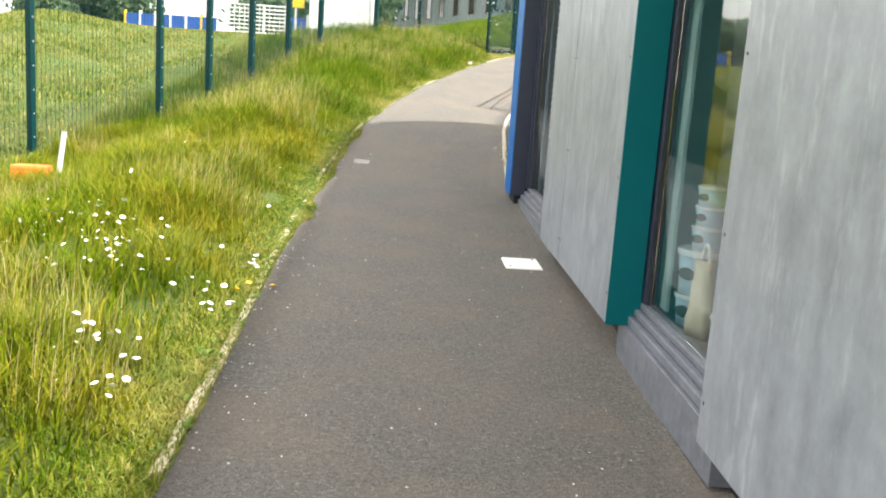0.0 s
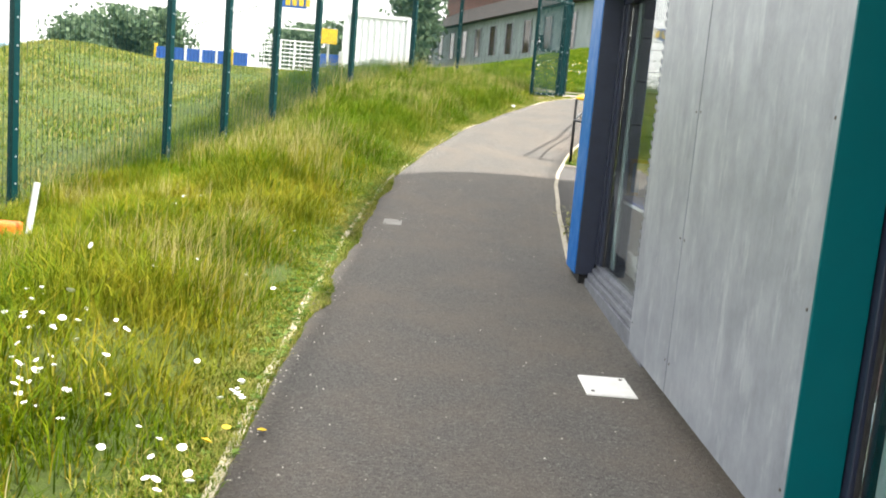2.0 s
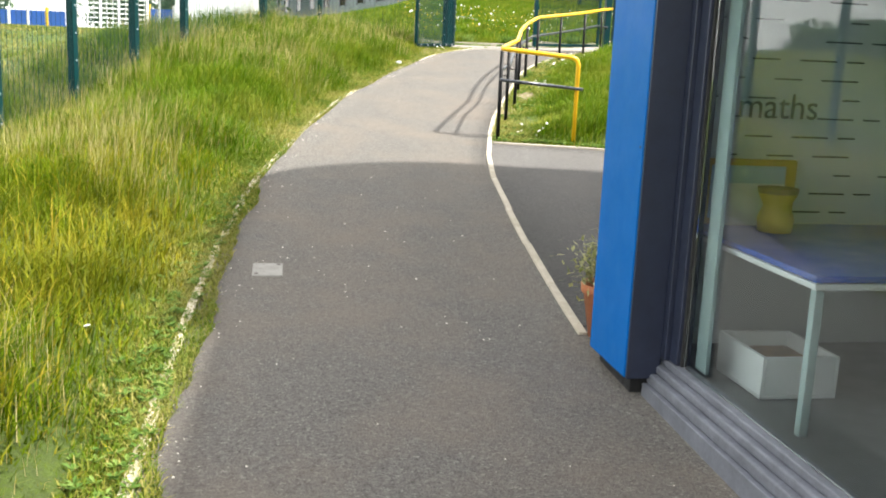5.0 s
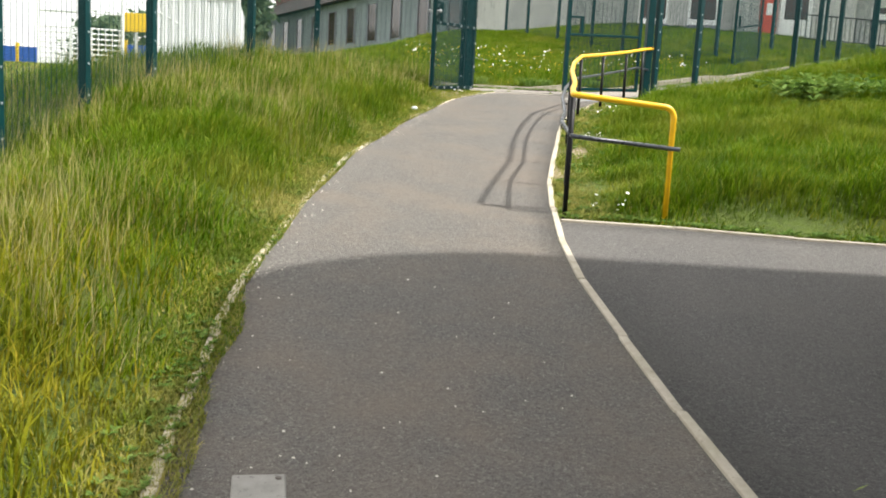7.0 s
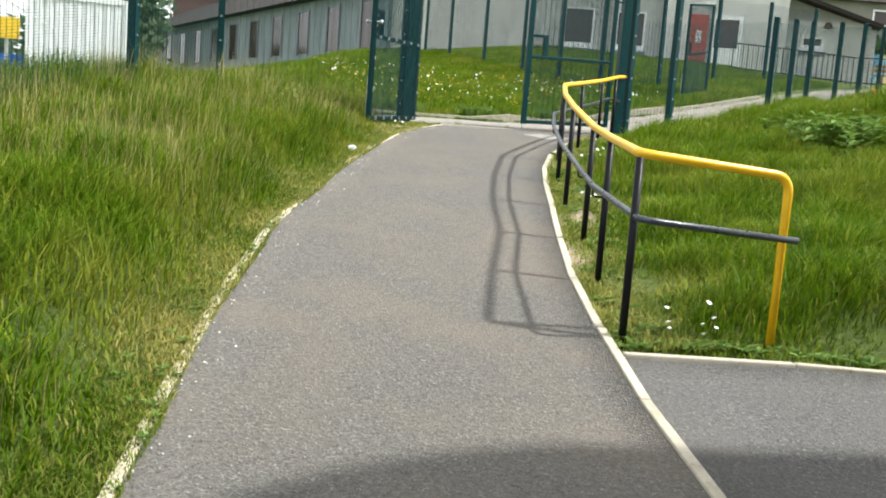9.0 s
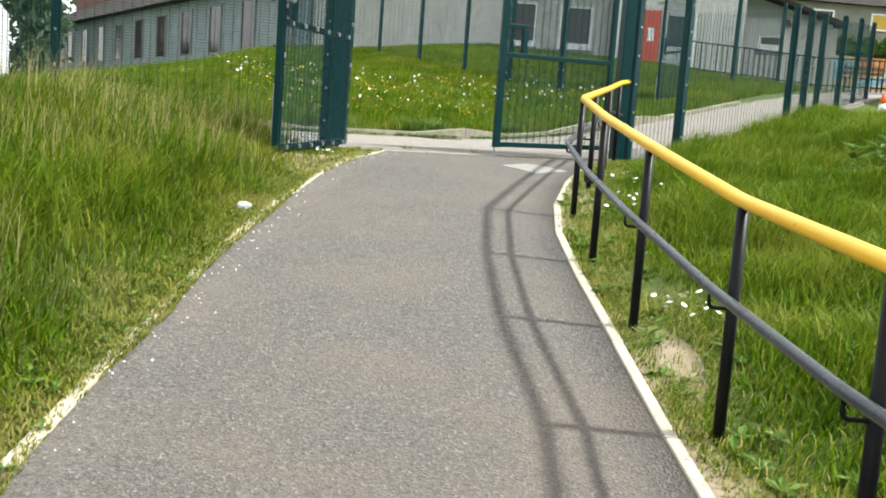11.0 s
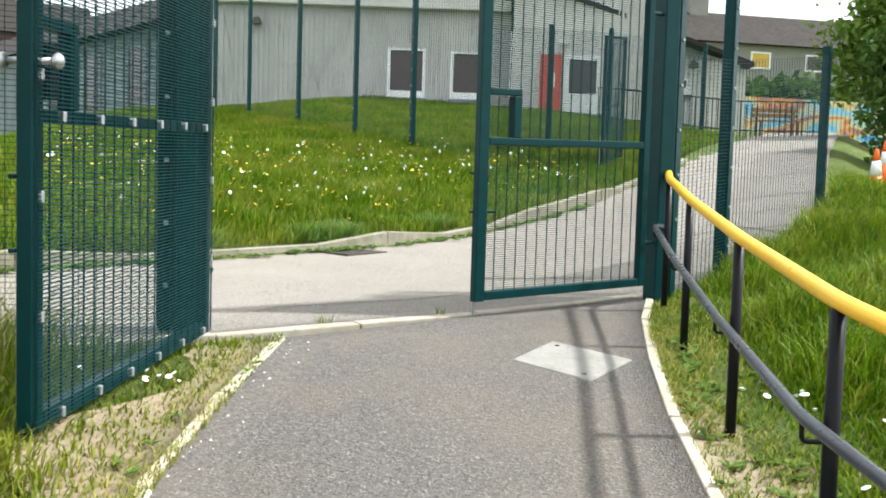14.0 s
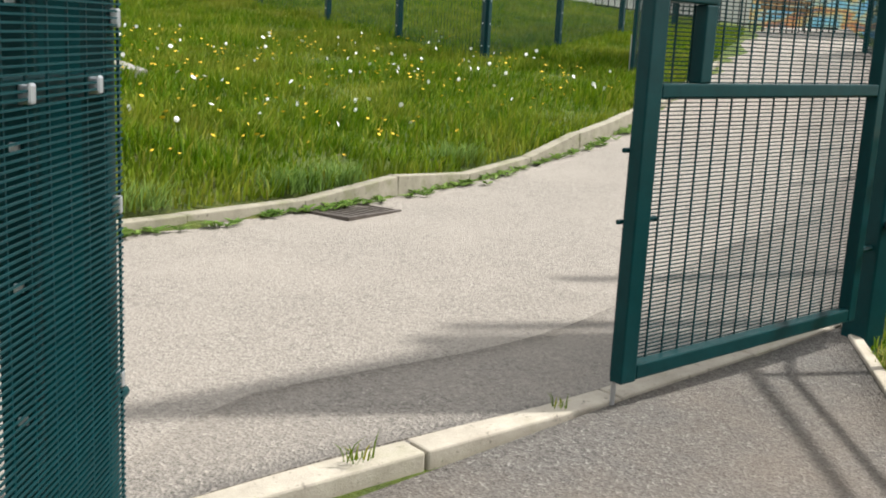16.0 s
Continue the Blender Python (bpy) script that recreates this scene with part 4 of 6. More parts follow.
def mesh_panel(width, height, rise=0.0, pitch_h=PITCH_H, thick=1.0, front=-0.0015):
    """Welded mesh in the x, z plane, from the origin; it climbs by rise over its width."""
    verts, faces = [], []

    def wire(a, b, r, axis):
        k = len(verts)
        o = ((0, -r, -r), (0, r, -r), (0, r, r), (0, -r, r)) if axis == 0 else ((-r, -r, 0), (r, -r, 0), (r, r, 0), (-r, r, 0))
        for p in (a, b):
            verts.extend((p[0] + q[0], p[1] + q[1], p[2] + q[2]) for q in o)
        for j in range(4):
            faces.append((k + j, k + (j + 1) % 4, k + 4 + (j + 1) % 4, k + 4 + j))

    n = max(2, int(width / PITCH_V))
    for i in range(n + 1):
        x = width * i / n
        wire((x, 0.003, rise * x / width), (x, 0.003, height + rise * x / width), 0.0021 * thick, 1)
    m = int(height / pitch_h)
    for j in range(m + 1):
        z = height * j / m
        wire((0, front, z), (width, front, z + rise), 0.0016 * thick, 0)
    me = bpy.data.meshes.new("mesh_panel")
    me.from_pydata(verts, [], faces)
    me.materials.append(M["wire"])
    return me


def fence_post(fence, x, y, z, height, w=0.06, d=0.08, ang=0.0, clamps=True):
    m = Matrix.Translation((x, y, z)) @ Matrix.Rotation(ang, 4, "Z")
    bm = bmesh.new()
    box(bm, (-w / 2, -d / 2, -0.3), (w / 2, d / 2, height), m, 0.006)
    post = part("post", bm, "green", fence)
    if clamps:
        bm = bmesh.new()
        box(bm, (-w / 2 - 0.012, -d / 2 - 0.014, 0.02), (w / 2 + 0.012, -d / 2 - 0.004, height - 0.02), m, 0.003)
        part("clamp_bar", bm, "green", post)
        for zz in np.arange(0.22, height, 0.3):
            bm = bmesh.new()
            box(bm, (-0.011, -d / 2 - 0.024, zz - 0.011), (0.011, -d / 2 - 0.015, zz + 0.011), m, 0.004)
            part("bolt", bm, "galv", post)
    return post


def fence_run(name, pts, height, label, group="mesh fences", tall=()):
    """Posts at pts (x, y), panels between them stepping with the ground."""
    fence = thing(name, label, "fence", group)
    for (x0, y0), (x1, y1) in zip(pts, pts[1:]):
        ang = math.atan2(y1 - y0, x1 - x0)
        w = math.hypot(x1 - x0, y1 - y0)
        za, zb = z_at(x0, y0), z_at(x1, y1)
        ob = new("mesh_panel", mesh_panel(w, height - 0.08, zb - za, 0.0254, 0.85))
        ob.matrix_world = Matrix.Translation((x0, y0, za + 0.03)) @ Matrix.Rotation(ang, 4, "Z") @ Matrix.Translation((0, -0.04, 0))
        ob.parent = fence
    for i, (x, y) in enumerate(pts):
        j = min(i, len(pts) - 2)
        ang = math.atan2(pts[j + 1][1] - pts[j][1], pts[j + 1][0] - pts[j][0])
        fence_post(fence, x, y, z_at(x, y), height + 0.05 + (0.75 if i in tall else 0), ang=ang)
    return fence


u = (FENCE_B - FENCE_A) / np.linalg.norm(FENCE_B - FENCE_A)
stops = [-7.7, -5.13, -2.57, 0.0, 1.275, 2.545, 3.80, 5.04, 7.62, 10.17]
left_pts = [tuple(FENCE_A + u * s) for s in stops]
fence_run("field_fence", left_pts + [(2.50, 20.36)], 2.4, "dark green welded-mesh fence on slim posts above long grass")
RF = np.array((12.0 - 5.89, 23.5 - 20.58)) / 6.77
right_pts = [(5.89 + RF[0] * s, 20.58 + RF[1] * s) for s in (0.02, 1.08, 3.95)]
right_pts += [(right_pts[2][0] + 0.77 * s, right_pts[2][1] + 0.64 * s) for s in (1.3, 2.6, 5.1, 7.6, 10.1)]
fence_run("verge_fence", right_pts, 1.68, "dark green welded-mesh fence along the road edge", tall=(0, 1))
bank_pts = [(8.3, 40.9), (8.49, 38.5), (8.9, 36.1), (9.3, 33.8), (9.42, 31.4), (9.57, 29.2)]
fence_run("bank_fence", bank_pts, 2.85, "dark green mesh fence climbing the grass bank")
fence_run("road_fence", [(9.57, 29.2), (11.9, 30.6), (14.2, 31.7), (16.6, 32.8), (19.0, 33.9)], 2.3, "dark green mesh fence above the service road")


# ---- the double gate ----
def gate_leaf(name, hinge, free, z_h, z_f, height, label, mid, mesh_side, clips):
    """A leaf from hinge to free end (x, y); frame, mid rail, mesh, lock opening."""
    th = thing(name, label, "gate", "leaves of the double gate")
    w = math.hypot(free[0] - hinge[0], free[1] - hinge[1])
    ang = math.atan2(free[1] - hinge[1], free[0] - hinge[0])
    m = Matrix.Translation((hinge[0], hinge[1], z_h)) @ Matrix.Rotation(ang, 4, "Z")
    rise = z_f - z_h
    sh = Matrix(((1, 0, 0, 0), (0, 1, 0, 0), (rise / w, 0, 1, 0), (0, 0, 0, 1)))
    mm = m @ sh
    fr = 0.05
    for nm, lo, hi in (("hinge_stile", (0, -0.025, 0), (fr, 0.025, height)), ("free_stile", (w - 0.07, -0.025, -0.005), (w, 0.025, height)),
                       ("bottom_rail", (fr + 0.001, -0.024, 0), (w - 0.071, 0.024, fr)), ("top_rail", (fr + 0.001, -0.024, height - fr), (w - 0.071, 0.024, height)),
                       ("mid_rail", (fr + 0.001, -0.024, mid - 0.022), (w - 0.071, 0.024, mid + 0.022)),
                       ("lock_post", (w - 0.30, -0.024, mid + 0.023), (w - 0.245, 0.024, mid + 0.26)), ("lock_rail", (w - 0.30, -0.024, mid + 0.261), (w - 0.071, 0.024, mid + 0.30))):
        bm = bmesh.new()
        box(bm, lo, hi, mm, 0.005)
        part(nm, bm, "green", th)
    ob = new("mesh_panel", mesh_panel(w - 0.02, height - 0.02, rise, PITCH_H, 1.15, 0.008 if clips else -0.0015))
    ob.matrix_world = m @ Matrix.Translation((0.01, mesh_side * 0.031, 0.01))
    ob.parent = th
    for x in (np.arange(0.12, w - 0.05, 0.27) if clips else ()):
        for z in (0.025, mid, height - 0.025):
            bm = bmesh.new()
            box(bm, (x - 0.010, min(0.026, 0.042) * mesh_side - 0.006, z - 0.017), (x + 0.010, 0.040 * mesh_side + 0.006, z + 0.017), mm, 0.005)
            part("mesh_clip", bm, "galv", th)
    for z in (np.arange(0.35, height, 0.36) if clips else ()):
        for x in (0.02, w - 0.035):
            bm = bmesh.new()
            box(bm, (x - 0.009, 0.033 * mesh_side - 0.009, z - 0.018), (x + 0.009, 0.033 * mesh_side + 0.009, z + 0.018), mm, 0.004)
            part("mesh_clip", bm, "galv", th)
    if clips:
        lock = part("lock_case", box(bmesh.new(), (w - 0.16, -0.03, mid + 0.05), (w - 0.071, 0.03, mid + 0.22), mm, 0.008), "black", th, "black lock case")
        bm = bmesh.new()
        tube(bm, [mm @ Vector((w - 0.035, s * 0.075, mid + 0.16)) for s in (-1, 1)], 0.011, 10)
        for s in (-1, 1):
            bmesh.ops.create_uvsphere(bm, u_segments=14, v_segments=10, radius=0.025, matrix=mm @ Matrix.Translation((w - 0.035, s * 0.085, mid + 0.16)) @ Matrix.Diagonal((1, 0.75, 1, 1)))
        part("door_knob", bm, "steel", lock, "round polished knob", True)
    for z, ln in ((mid - 0.18, 0.11), (mid - 0.40, 0.16)):
        bm = bmesh.new()
        tube(bm, rounded([mm @ Vector((w + 0.012, -0.035, z)), mm @ Vector((w - ln, -0.035, z)), mm @ Vector((w - ln, -0.035, z - (0.06 if ln < 0.12 else 0.01)))], 0.02), 0.008, 8)
        part("latch_bolt", bm, "green", th)
    bm = bmesh.new()
    tube(bm, [mm @ Vector((w - 0.035, -0.035, 0.5)), mm @ Vector((w - 0.035, -0.035, -0.10))], 0.008, 8)
    part("drop_bolt", bm, "steel", th, "thin steel drop bolt")
    for z in (0.28, height - 0.3):
        bm = bmesh.new()
        tube(bm, [mm @ Vector((-0.09, 0, z)), mm @ Vector((0.03, 0, z))], 0.014, 8)
        part("hinge", bm, "green", th)
    return th


gate_leaf("gate_leaf", (5.56, 20.43), (4.20, 20.285), 2.06, 2.02, 2.05, "dark green mesh gate leaf standing half closed", 0.905, -1, False)
gate_leaf("gate_leaf", (2.63, 20.11), (1.735, 18.74), 1.95, 1.885, 2.05, "dark green mesh gate leaf swung open over grass", 0.95, 1, True)
for x, y, w in ((5.72, 20.47, 0.12), (2.57, 20.25, 0.10)):
    gp = thing("gate_post", "stout square dark green steel gate post", "gate post", "gate posts")
    bm = bmesh.new()
    z = z_at(x, y)
    box(bm, (x - w / 2, y - w / 2, z - 0.3), (x + w / 2, y + w / 2, z + 2.45), None, 0.008)
    part("shaft", bm, "green", gp)
    bm = bmesh.new()
    box(bm, (x - w / 2 - 0.004, y - w / 2 - 0.004, z + 2.451), (x + w / 2 + 0.004, y + w / 2 + 0.004, z + 2.47), None, 0.005)
    part("cap", bm, "black", gp)


# ---- the long low building on the bank ----
F0, FU, FN = Vector((15.0, 43.5, 0)), Vector((0.894, -0.447, 0)), Vector((-0.447, -0.894, 0))
FB, FT = 4.6, 8.35


def facade(s, out=0.0, z=0.0):
    p = F0 + FU * s + FN * out
    return Vector((p.x, p.y, z))


FM = Matrix((( FU.x, -FN.x, 0, F0.x), (FU.y, -FN.y, 0, F0.y), (0, 0, 1, 0), (0, 0, 0, 1)))
hall = thing("school_hall", "long low grey ribbed building with small windows on the bank", "building")


def ribbed(name, m, s0, s1, z0, z1, material, holes=(), pitch=0.16, depth=0.03, thick=0.25, parent=None, slope=0.0):
    """A wall with vertical ribs, in m's x, z plane with its face at y = 0 towards -y; holes are (s0, s1, z0, z1)."""
    cuts = sorted({s0, s1, *[h[0] for h in holes], *[h[1] for h in holes]})
    bm = bmesh.new()
    ribs = bmesh.new()
    for a, b in zip(cuts, cuts[1:]):
        spans = [(z0, z1)]
        for h in holes:
            if h[0] <= a and h[1] >= b:
                spans = [(z0, h[2]), (h[3], z1)]
        for lo, hi in spans:
            box(bm, (a, 0, lo), (b, thick, hi), m)
            for x in np.arange(a + pitch / 2, b - 0.05, pitch):
                t = hi + slope * (x - s0)
                box(ribs, (x - pitch * 0.3, -depth, lo), (x + pitch * 0.3, 0.0, t if hi == z1 else hi), m)
    part(name, bm, material, parent)
    part("wall_ribs", ribs, material, parent)


def hall_window(s, z, w, h, label="white-framed window with dark glass"):
    win = part("window", box(bmesh.new(), (s, 0.10, z), (s + w, 0.14, z + h), FM), "pane", hall, label)
    for lo, hi in (((s - 0.05, -0.02, z - 0.02), (s + w + 0.05, 0.09, z + 0.2)), ((s - 0.05, -0.02, z + h - 0.05), (s + w + 0.05, 0.09, z + h + 0.03)), ((s - 0.05, -0.02, z + 0.201), (s + 0.05, 0.09, z + h - 0.051)), ((s + w - 0.05, -0.02, z + 0.201), (s + w + 0.05, 0.09, z + h - 0.051))):
        part("window_frame", box(bmesh.new(), lo, hi, FM, 0.006), "white", win)
    part("window_sill", box(bmesh.new(), (s - 0.1, -0.1, z - 0.17), (s + w + 0.1, 0.09, z - 0.025), FM, 0.01), "sill", win)
    return win


wins = [(-0.35, 5.55, 1.15, 1.55), (1.70, 5.55, 1.1, 1.5)]
ribbed("wall", FM, -7.4, 3.6, FB, FT, "ribs", [(s, s + w, z, z + h) for s, z, w, h in wins], parent=hall)
for w in wins:
    hall_window(*w)
small = [(8.75, 5.95, 0.75, 0.5)]
ribbed("wall", FM @ Matrix.Translation((0, -0.9, 0)), 3.6, 8.0, FB, FT + 0.4, "ribs_light", [], parent=hall)
ribbed("wall", FM, 8.0, 11.2, FB, 7.05, "ribs_light", [(s, s + w, z, z + h) for s, z, w, h in small], parent=hall)
for w in small:
    hall_window(*w)
# doors in the projecting bay
FD = FM @ Matrix.Translation((0, -0.945, 0))
red = part("door", box(bmesh.new(), (4.45, -0.06, 5.0), (5.12, 0.0, 6.95), FD, 0.01), "red", hall, "red panelled door with a white notice")
part("notice", box(bmesh.new(), (4.7, -0.075, 5.9), (4.92, -0.062, 6.35), FD), "white", red)
white = part("door", box(bmesh.new(), (5.21, -0.06, 5.0), (6.4, 0.0, 6.95), FD, 0.01), "white", hall, "white door with a dark upper pane")
part("pane", box(bmesh.new(), (5.38, -0.075, 5.75), (6.25, -0.062, 6.8), FD), "pane", white)
part("door_lamp", box(bmesh.new(), (5.0, -0.2, 7.25), (5.3, 0.0, 7.42), FD, 0.03), "white", hall, "small white bulkhead lamp")
for s, z in ((-4.6, 7.9), (9.6, 7.0)):
    bm = bmesh.new()
    lathe(bm, [(0.05, 0.22), (0.1, 0.2), (0.17, 0.02), (0.17, 0.0), (0.05, 0.0)], 14, facade(s, 0.16, z - 0.2))
    part("wall_lamp", bm, "iron", hall, "grey dome wall lamp")
# roofs: a fascia along the front, a pitched end towards the right
part("fascia", box(bmesh.new(), (-7.6, -0.35, FT + 0.001), (3.55, 0.4, FT + 0.35), FM, 0.02), "ribs_light", hall, "pale fascia under the roof")
bm = bmesh.new()
vs = [FM @ Vector((s, y, z)) for s, y, z in ((2.4, -1.35, 9.6), (11.5, -0.5, 6.85), (11.5, 1.2, 6.85), (2.4, 9.0, 9.6), (2.4, -1.35, 9.75), (11.5, -0.5, 7.0), (11.5, 1.2, 7.0), (2.4, 9.0, 9.75))]
v = [bm.verts.new(p) for p in vs]
for f in ((0, 1, 2, 3), (4, 7, 6, 5), (0, 4, 5, 1), (1, 5, 6, 2), (2, 6, 7, 3), (3, 7, 4, 0)):
    bm.faces.new([v[k] for k in f])
part("roof", bm, "roof", hall, "dark pitched roof falling to the right")
bm = bmesh.new()
v = [bm.verts.new(FM @ Vector(p)) for p in ((8.0, 0.02, 7.0), (11.2, 0.02, 7.0), (8.0, 0.02, 7.9))]
bm.faces.new(v)
bmesh.ops.solidify(bm, geom=bm.faces[:], thickness=0.2)
part("gable", bm, "ribs_light", hall)
part("end_wall", box(bmesh.new(), (11.2, 0.0, FB), (11.4, 1.2, 6.84), FM), "ribs_light", hall)
part("rear_wall", box(bmesh.new(), (-7.4, 9.0, FB), (3.4, 9.2, FT), FM), "ribs", hall)
part("flat_roof", box(bmesh.new(), (-7.6, 0.41, FT + 0.001), (3.55, 9.2, FT + 0.3), FM), "roof", hall)
# far wing running away to the left, its wall colour darkened for shade
wing = thing("school_wing", "wing with tall windows receding across the field, shade in its blue-grey colour", "building")
WD = Vector((-0.25, 0.97, 0)).normalized()
w0 = facade(-7.42)
wing_m = Matrix(((WD.x, WD.y, 0, w0.x), (WD.y, -WD.x, 0, w0.y), (0, 0, 1, 0), (0, 0, 0, 1)))
part("wall", box(bmesh.new(), (0.35, 0.0, 1.5), (46.0, 0.3, 7.6), wing_m), "ribs_shaded", wing)
for k in range(12):
    s = 1.6 + k * 3.6
    w = part("window", box(bmesh.new(), (s, -0.02, 5.1), (s + 1.2, -0.003, 7.1), wing_m), "pane", wing)
    for a in (s - 0.14, s + 1.21):
        part("window_frame", box(bmesh.new(), (a, -0.06, 5.0), (a + 0.13, -0.001, 7.2), wing_m), "sill", w)
bm = bmesh.new()
v = [bm.verts.new(wing_m @ Vector(p)) for p in ((0.3, -0.6, 7.61), (46.4, -0.6, 7.61), (46.4, 10.0, 7.61), (0.3, 10.0, 7.61), (0.3, 4.7, 10.4), (46.4, 4.7, 10.4))]
for f in ((0, 1, 5, 4), (2, 3, 4, 5), (0, 4, 3), (1, 2, 5), (0, 3, 2, 1)):
    bm.faces.new([v[k] for k in f])
part("roof", bm, "roof", wing, "dark pitched roof")
shed = thing("brown_house", "dark brown distant house behind the field", "house")
part("wall", box(bmesh.new(), (0.0, 92, 0), (12.5, 100, 13.0)), "brown", shed)
for k in range(5):
    for zz in (4.6, 8.2):
        w = part("window", box(bmesh.new(), (0.9 + k * 2.3, 91.9, zz), (2.1 + k * 2.3, 91.99, zz + 1.7)), "pane", shed)
        part("window_frame", box(bmesh.new(), (0.8 + k * 2.3, 91.85, zz - 0.15), (2.2 + k * 2.3, 91.99, zz - 0.01)), "white", w)
bm = bmesh.new()
v = [bm.verts.new(p) for p in ((-0.5, 91.5, 13), (13, 91.5, 13), (13, 100.5, 13), (-0.5, 100.5, 13), (-0.5, 96, 16), (13, 96, 16))]
for f in ((0, 1, 5, 4), (2, 3, 4, 5), (0, 4, 3), (1, 2, 5), (0, 3, 2, 1)):
    bm.faces.new([v[k] for k in f])
part("roof", bm, "roof", shed)

gate_leaf("gate_leaf", (12.3, 28.9), (11.0, 27.8), z_at(12.3, 28.9) + 0.05, z_at(11.0, 27.8) + 0.05, 2.1, "dark green mesh gate leaf open beside the road", 0.95, 1, False)

# ---- fence of bars in front of the doors, and a low bench ----
bars = thing("bar_railing", "low black vertical-bar railing before the doors", "railing")
for s in np.arange(5.9, 12.6, 0.17):
    p = facade(s, 3.2)
    z = z_at(p.x, p.y)
    part("bar", tube(bmesh.new(), [(p.x, p.y, z - 0.05), (p.x, p.y, z + 1.0)], 0.016, 5), "black", bars)
for h in (0.12, 0.98):
    part("rail", tube(bmesh.new(), [(facade(s, 3.2).x, facade(s, 3.2).y, z_at(facade(s, 3.2).x, facade(s, 3.2).y) + h) for s in (5.9, 8.0, 10.0, 12.6)], 0.022, 6), "black", bars)

bench = thing("wooden_bench", "dark wooden bench before the hall end", "bench")
bq = facade(11.9, 1.6)
BM = Matrix.Translation((bq.x, bq.y, z_at(bq.x, bq.y))) @ Matrix.Rotation(math.atan2(FU.y, FU.x), 4, "Z")
for y, z in ((-0.22, 0.44), (-0.08, 0.44), (0.06, 0.44)):
    part("seat_slat", box(bmesh.new(), (-0.75, y, z), (0.75, y + 0.12, z + 0.035), BM, 0.006), "wood", bench)
for z in (0.58, 0.74):
    part("back_slat", box(bmesh.new(), (-0.75, 0.20, z), (0.75, 0.235, z + 0.12), BM, 0.006), "wood", bench)
for x in (-0.62, 0.57):
    part("front_leg", box(bmesh.new(), (x, -0.2, -0.1), (x + 0.05, -0.14, 0.438), BM, 0.005), "iron", bench)
    part("back_leg", box(bmesh.new(), (x, 0.236, -0.1), (x + 0.05, 0.285, 0.88), BM, 0.005), "iron", bench)

# ---- mural wall, terraced houses and hedges up the road ----
mural = thing("mural_wall", "corrugated wall painted with blue and orange waves", "wall")
bm = bmesh.new()
wall_a, wall_b = Vector((29.0, 43.4, 0)), Vector((35.0, 41.6, 0))
d = (wall_b - wall_a).normalized()
mm = Matrix(((d.x, -d.y, 0, wall_a.x), (d.y, d.x, 0, wall_a.y), (0, 0, 1, 0), (0, 0, 0, 1)))
zb = 4.6
bm = box(bmesh.new(), (0, 0, zb), (8, 0.2, 6.6), mm)
part("wall_face", bm, "mural", mural)
bm = bmesh.new()
for x in np.arange(0.08, 8, 0.2):
    box(bm, (x, -0.05, zb), (x + 0.1, 0.0, 6.62), mm)
part("corrugation", bm, "mural", mural)
house = thing("terraced_house", "grey rendered terrace with dark tiled roof and chimney", "house")
HM = Matrix(((0.95, -0.3, 0, 33.0), (-0.3, -0.95, 0, 60.0), (0, 0, 1, 0), (0, 0, 0, 1))) @ Matrix.Diagonal((1, -1, 1, 1))
part("wall", box(bmesh.new(), (0, 0, 5), (26, 7, 11.7), HM), "render_wall", house)
bm = bmesh.new()
v = [bm.verts.new(HM @ Vector(p)) for p in ((-0.4, -0.5, 11.6), (26.4, -0.5, 11.6), (26.4, 7.5, 11.6), (-0.4, 7.5, 11.6), (-0.4, 3.5, 14.0), (26.4, 3.5, 14.0))]
for f in ((0, 1, 5, 4), (2, 3, 4, 5), (0, 4, 3), (1, 2, 5), (0, 3, 2, 1)):
    bm.faces.new([v[k] for k in f])
roof = part("roof", bm, "roof", house)
part("chimney", box(bmesh.new(), (9.4, 3.0, 13.4), (10.6, 3.9, 14.9), HM, 0.03), "render_wall", roof)
for k in range(7):
    s = 1.2 + k * 3.6
    for zz in (10.3, 7.2):
        w = part("window", box(bmesh.new(), (s, -0.06, zz), (s + 1.1, -0.002, zz + 0.8), HM), "pane" if k != 3 else "ochre", house)
        for lo, hi in (((s - 0.1, -0.09, zz - 0.1), (s + 1.2, -0.001, zz - 0.001)), ((s - 0.1, -0.09, zz + 0.801), (s + 1.2, -0.001, zz + 0.9)), ((s - 0.1, -0.09, zz), (s - 0.001, -0.001, zz + 0.8)), ((s + 1.101, -0.09, zz), (s + 1.2, -0.001, zz + 0.8))):
            part("window_frame", box(bmesh.new(), lo, hi, HM), "white", w)


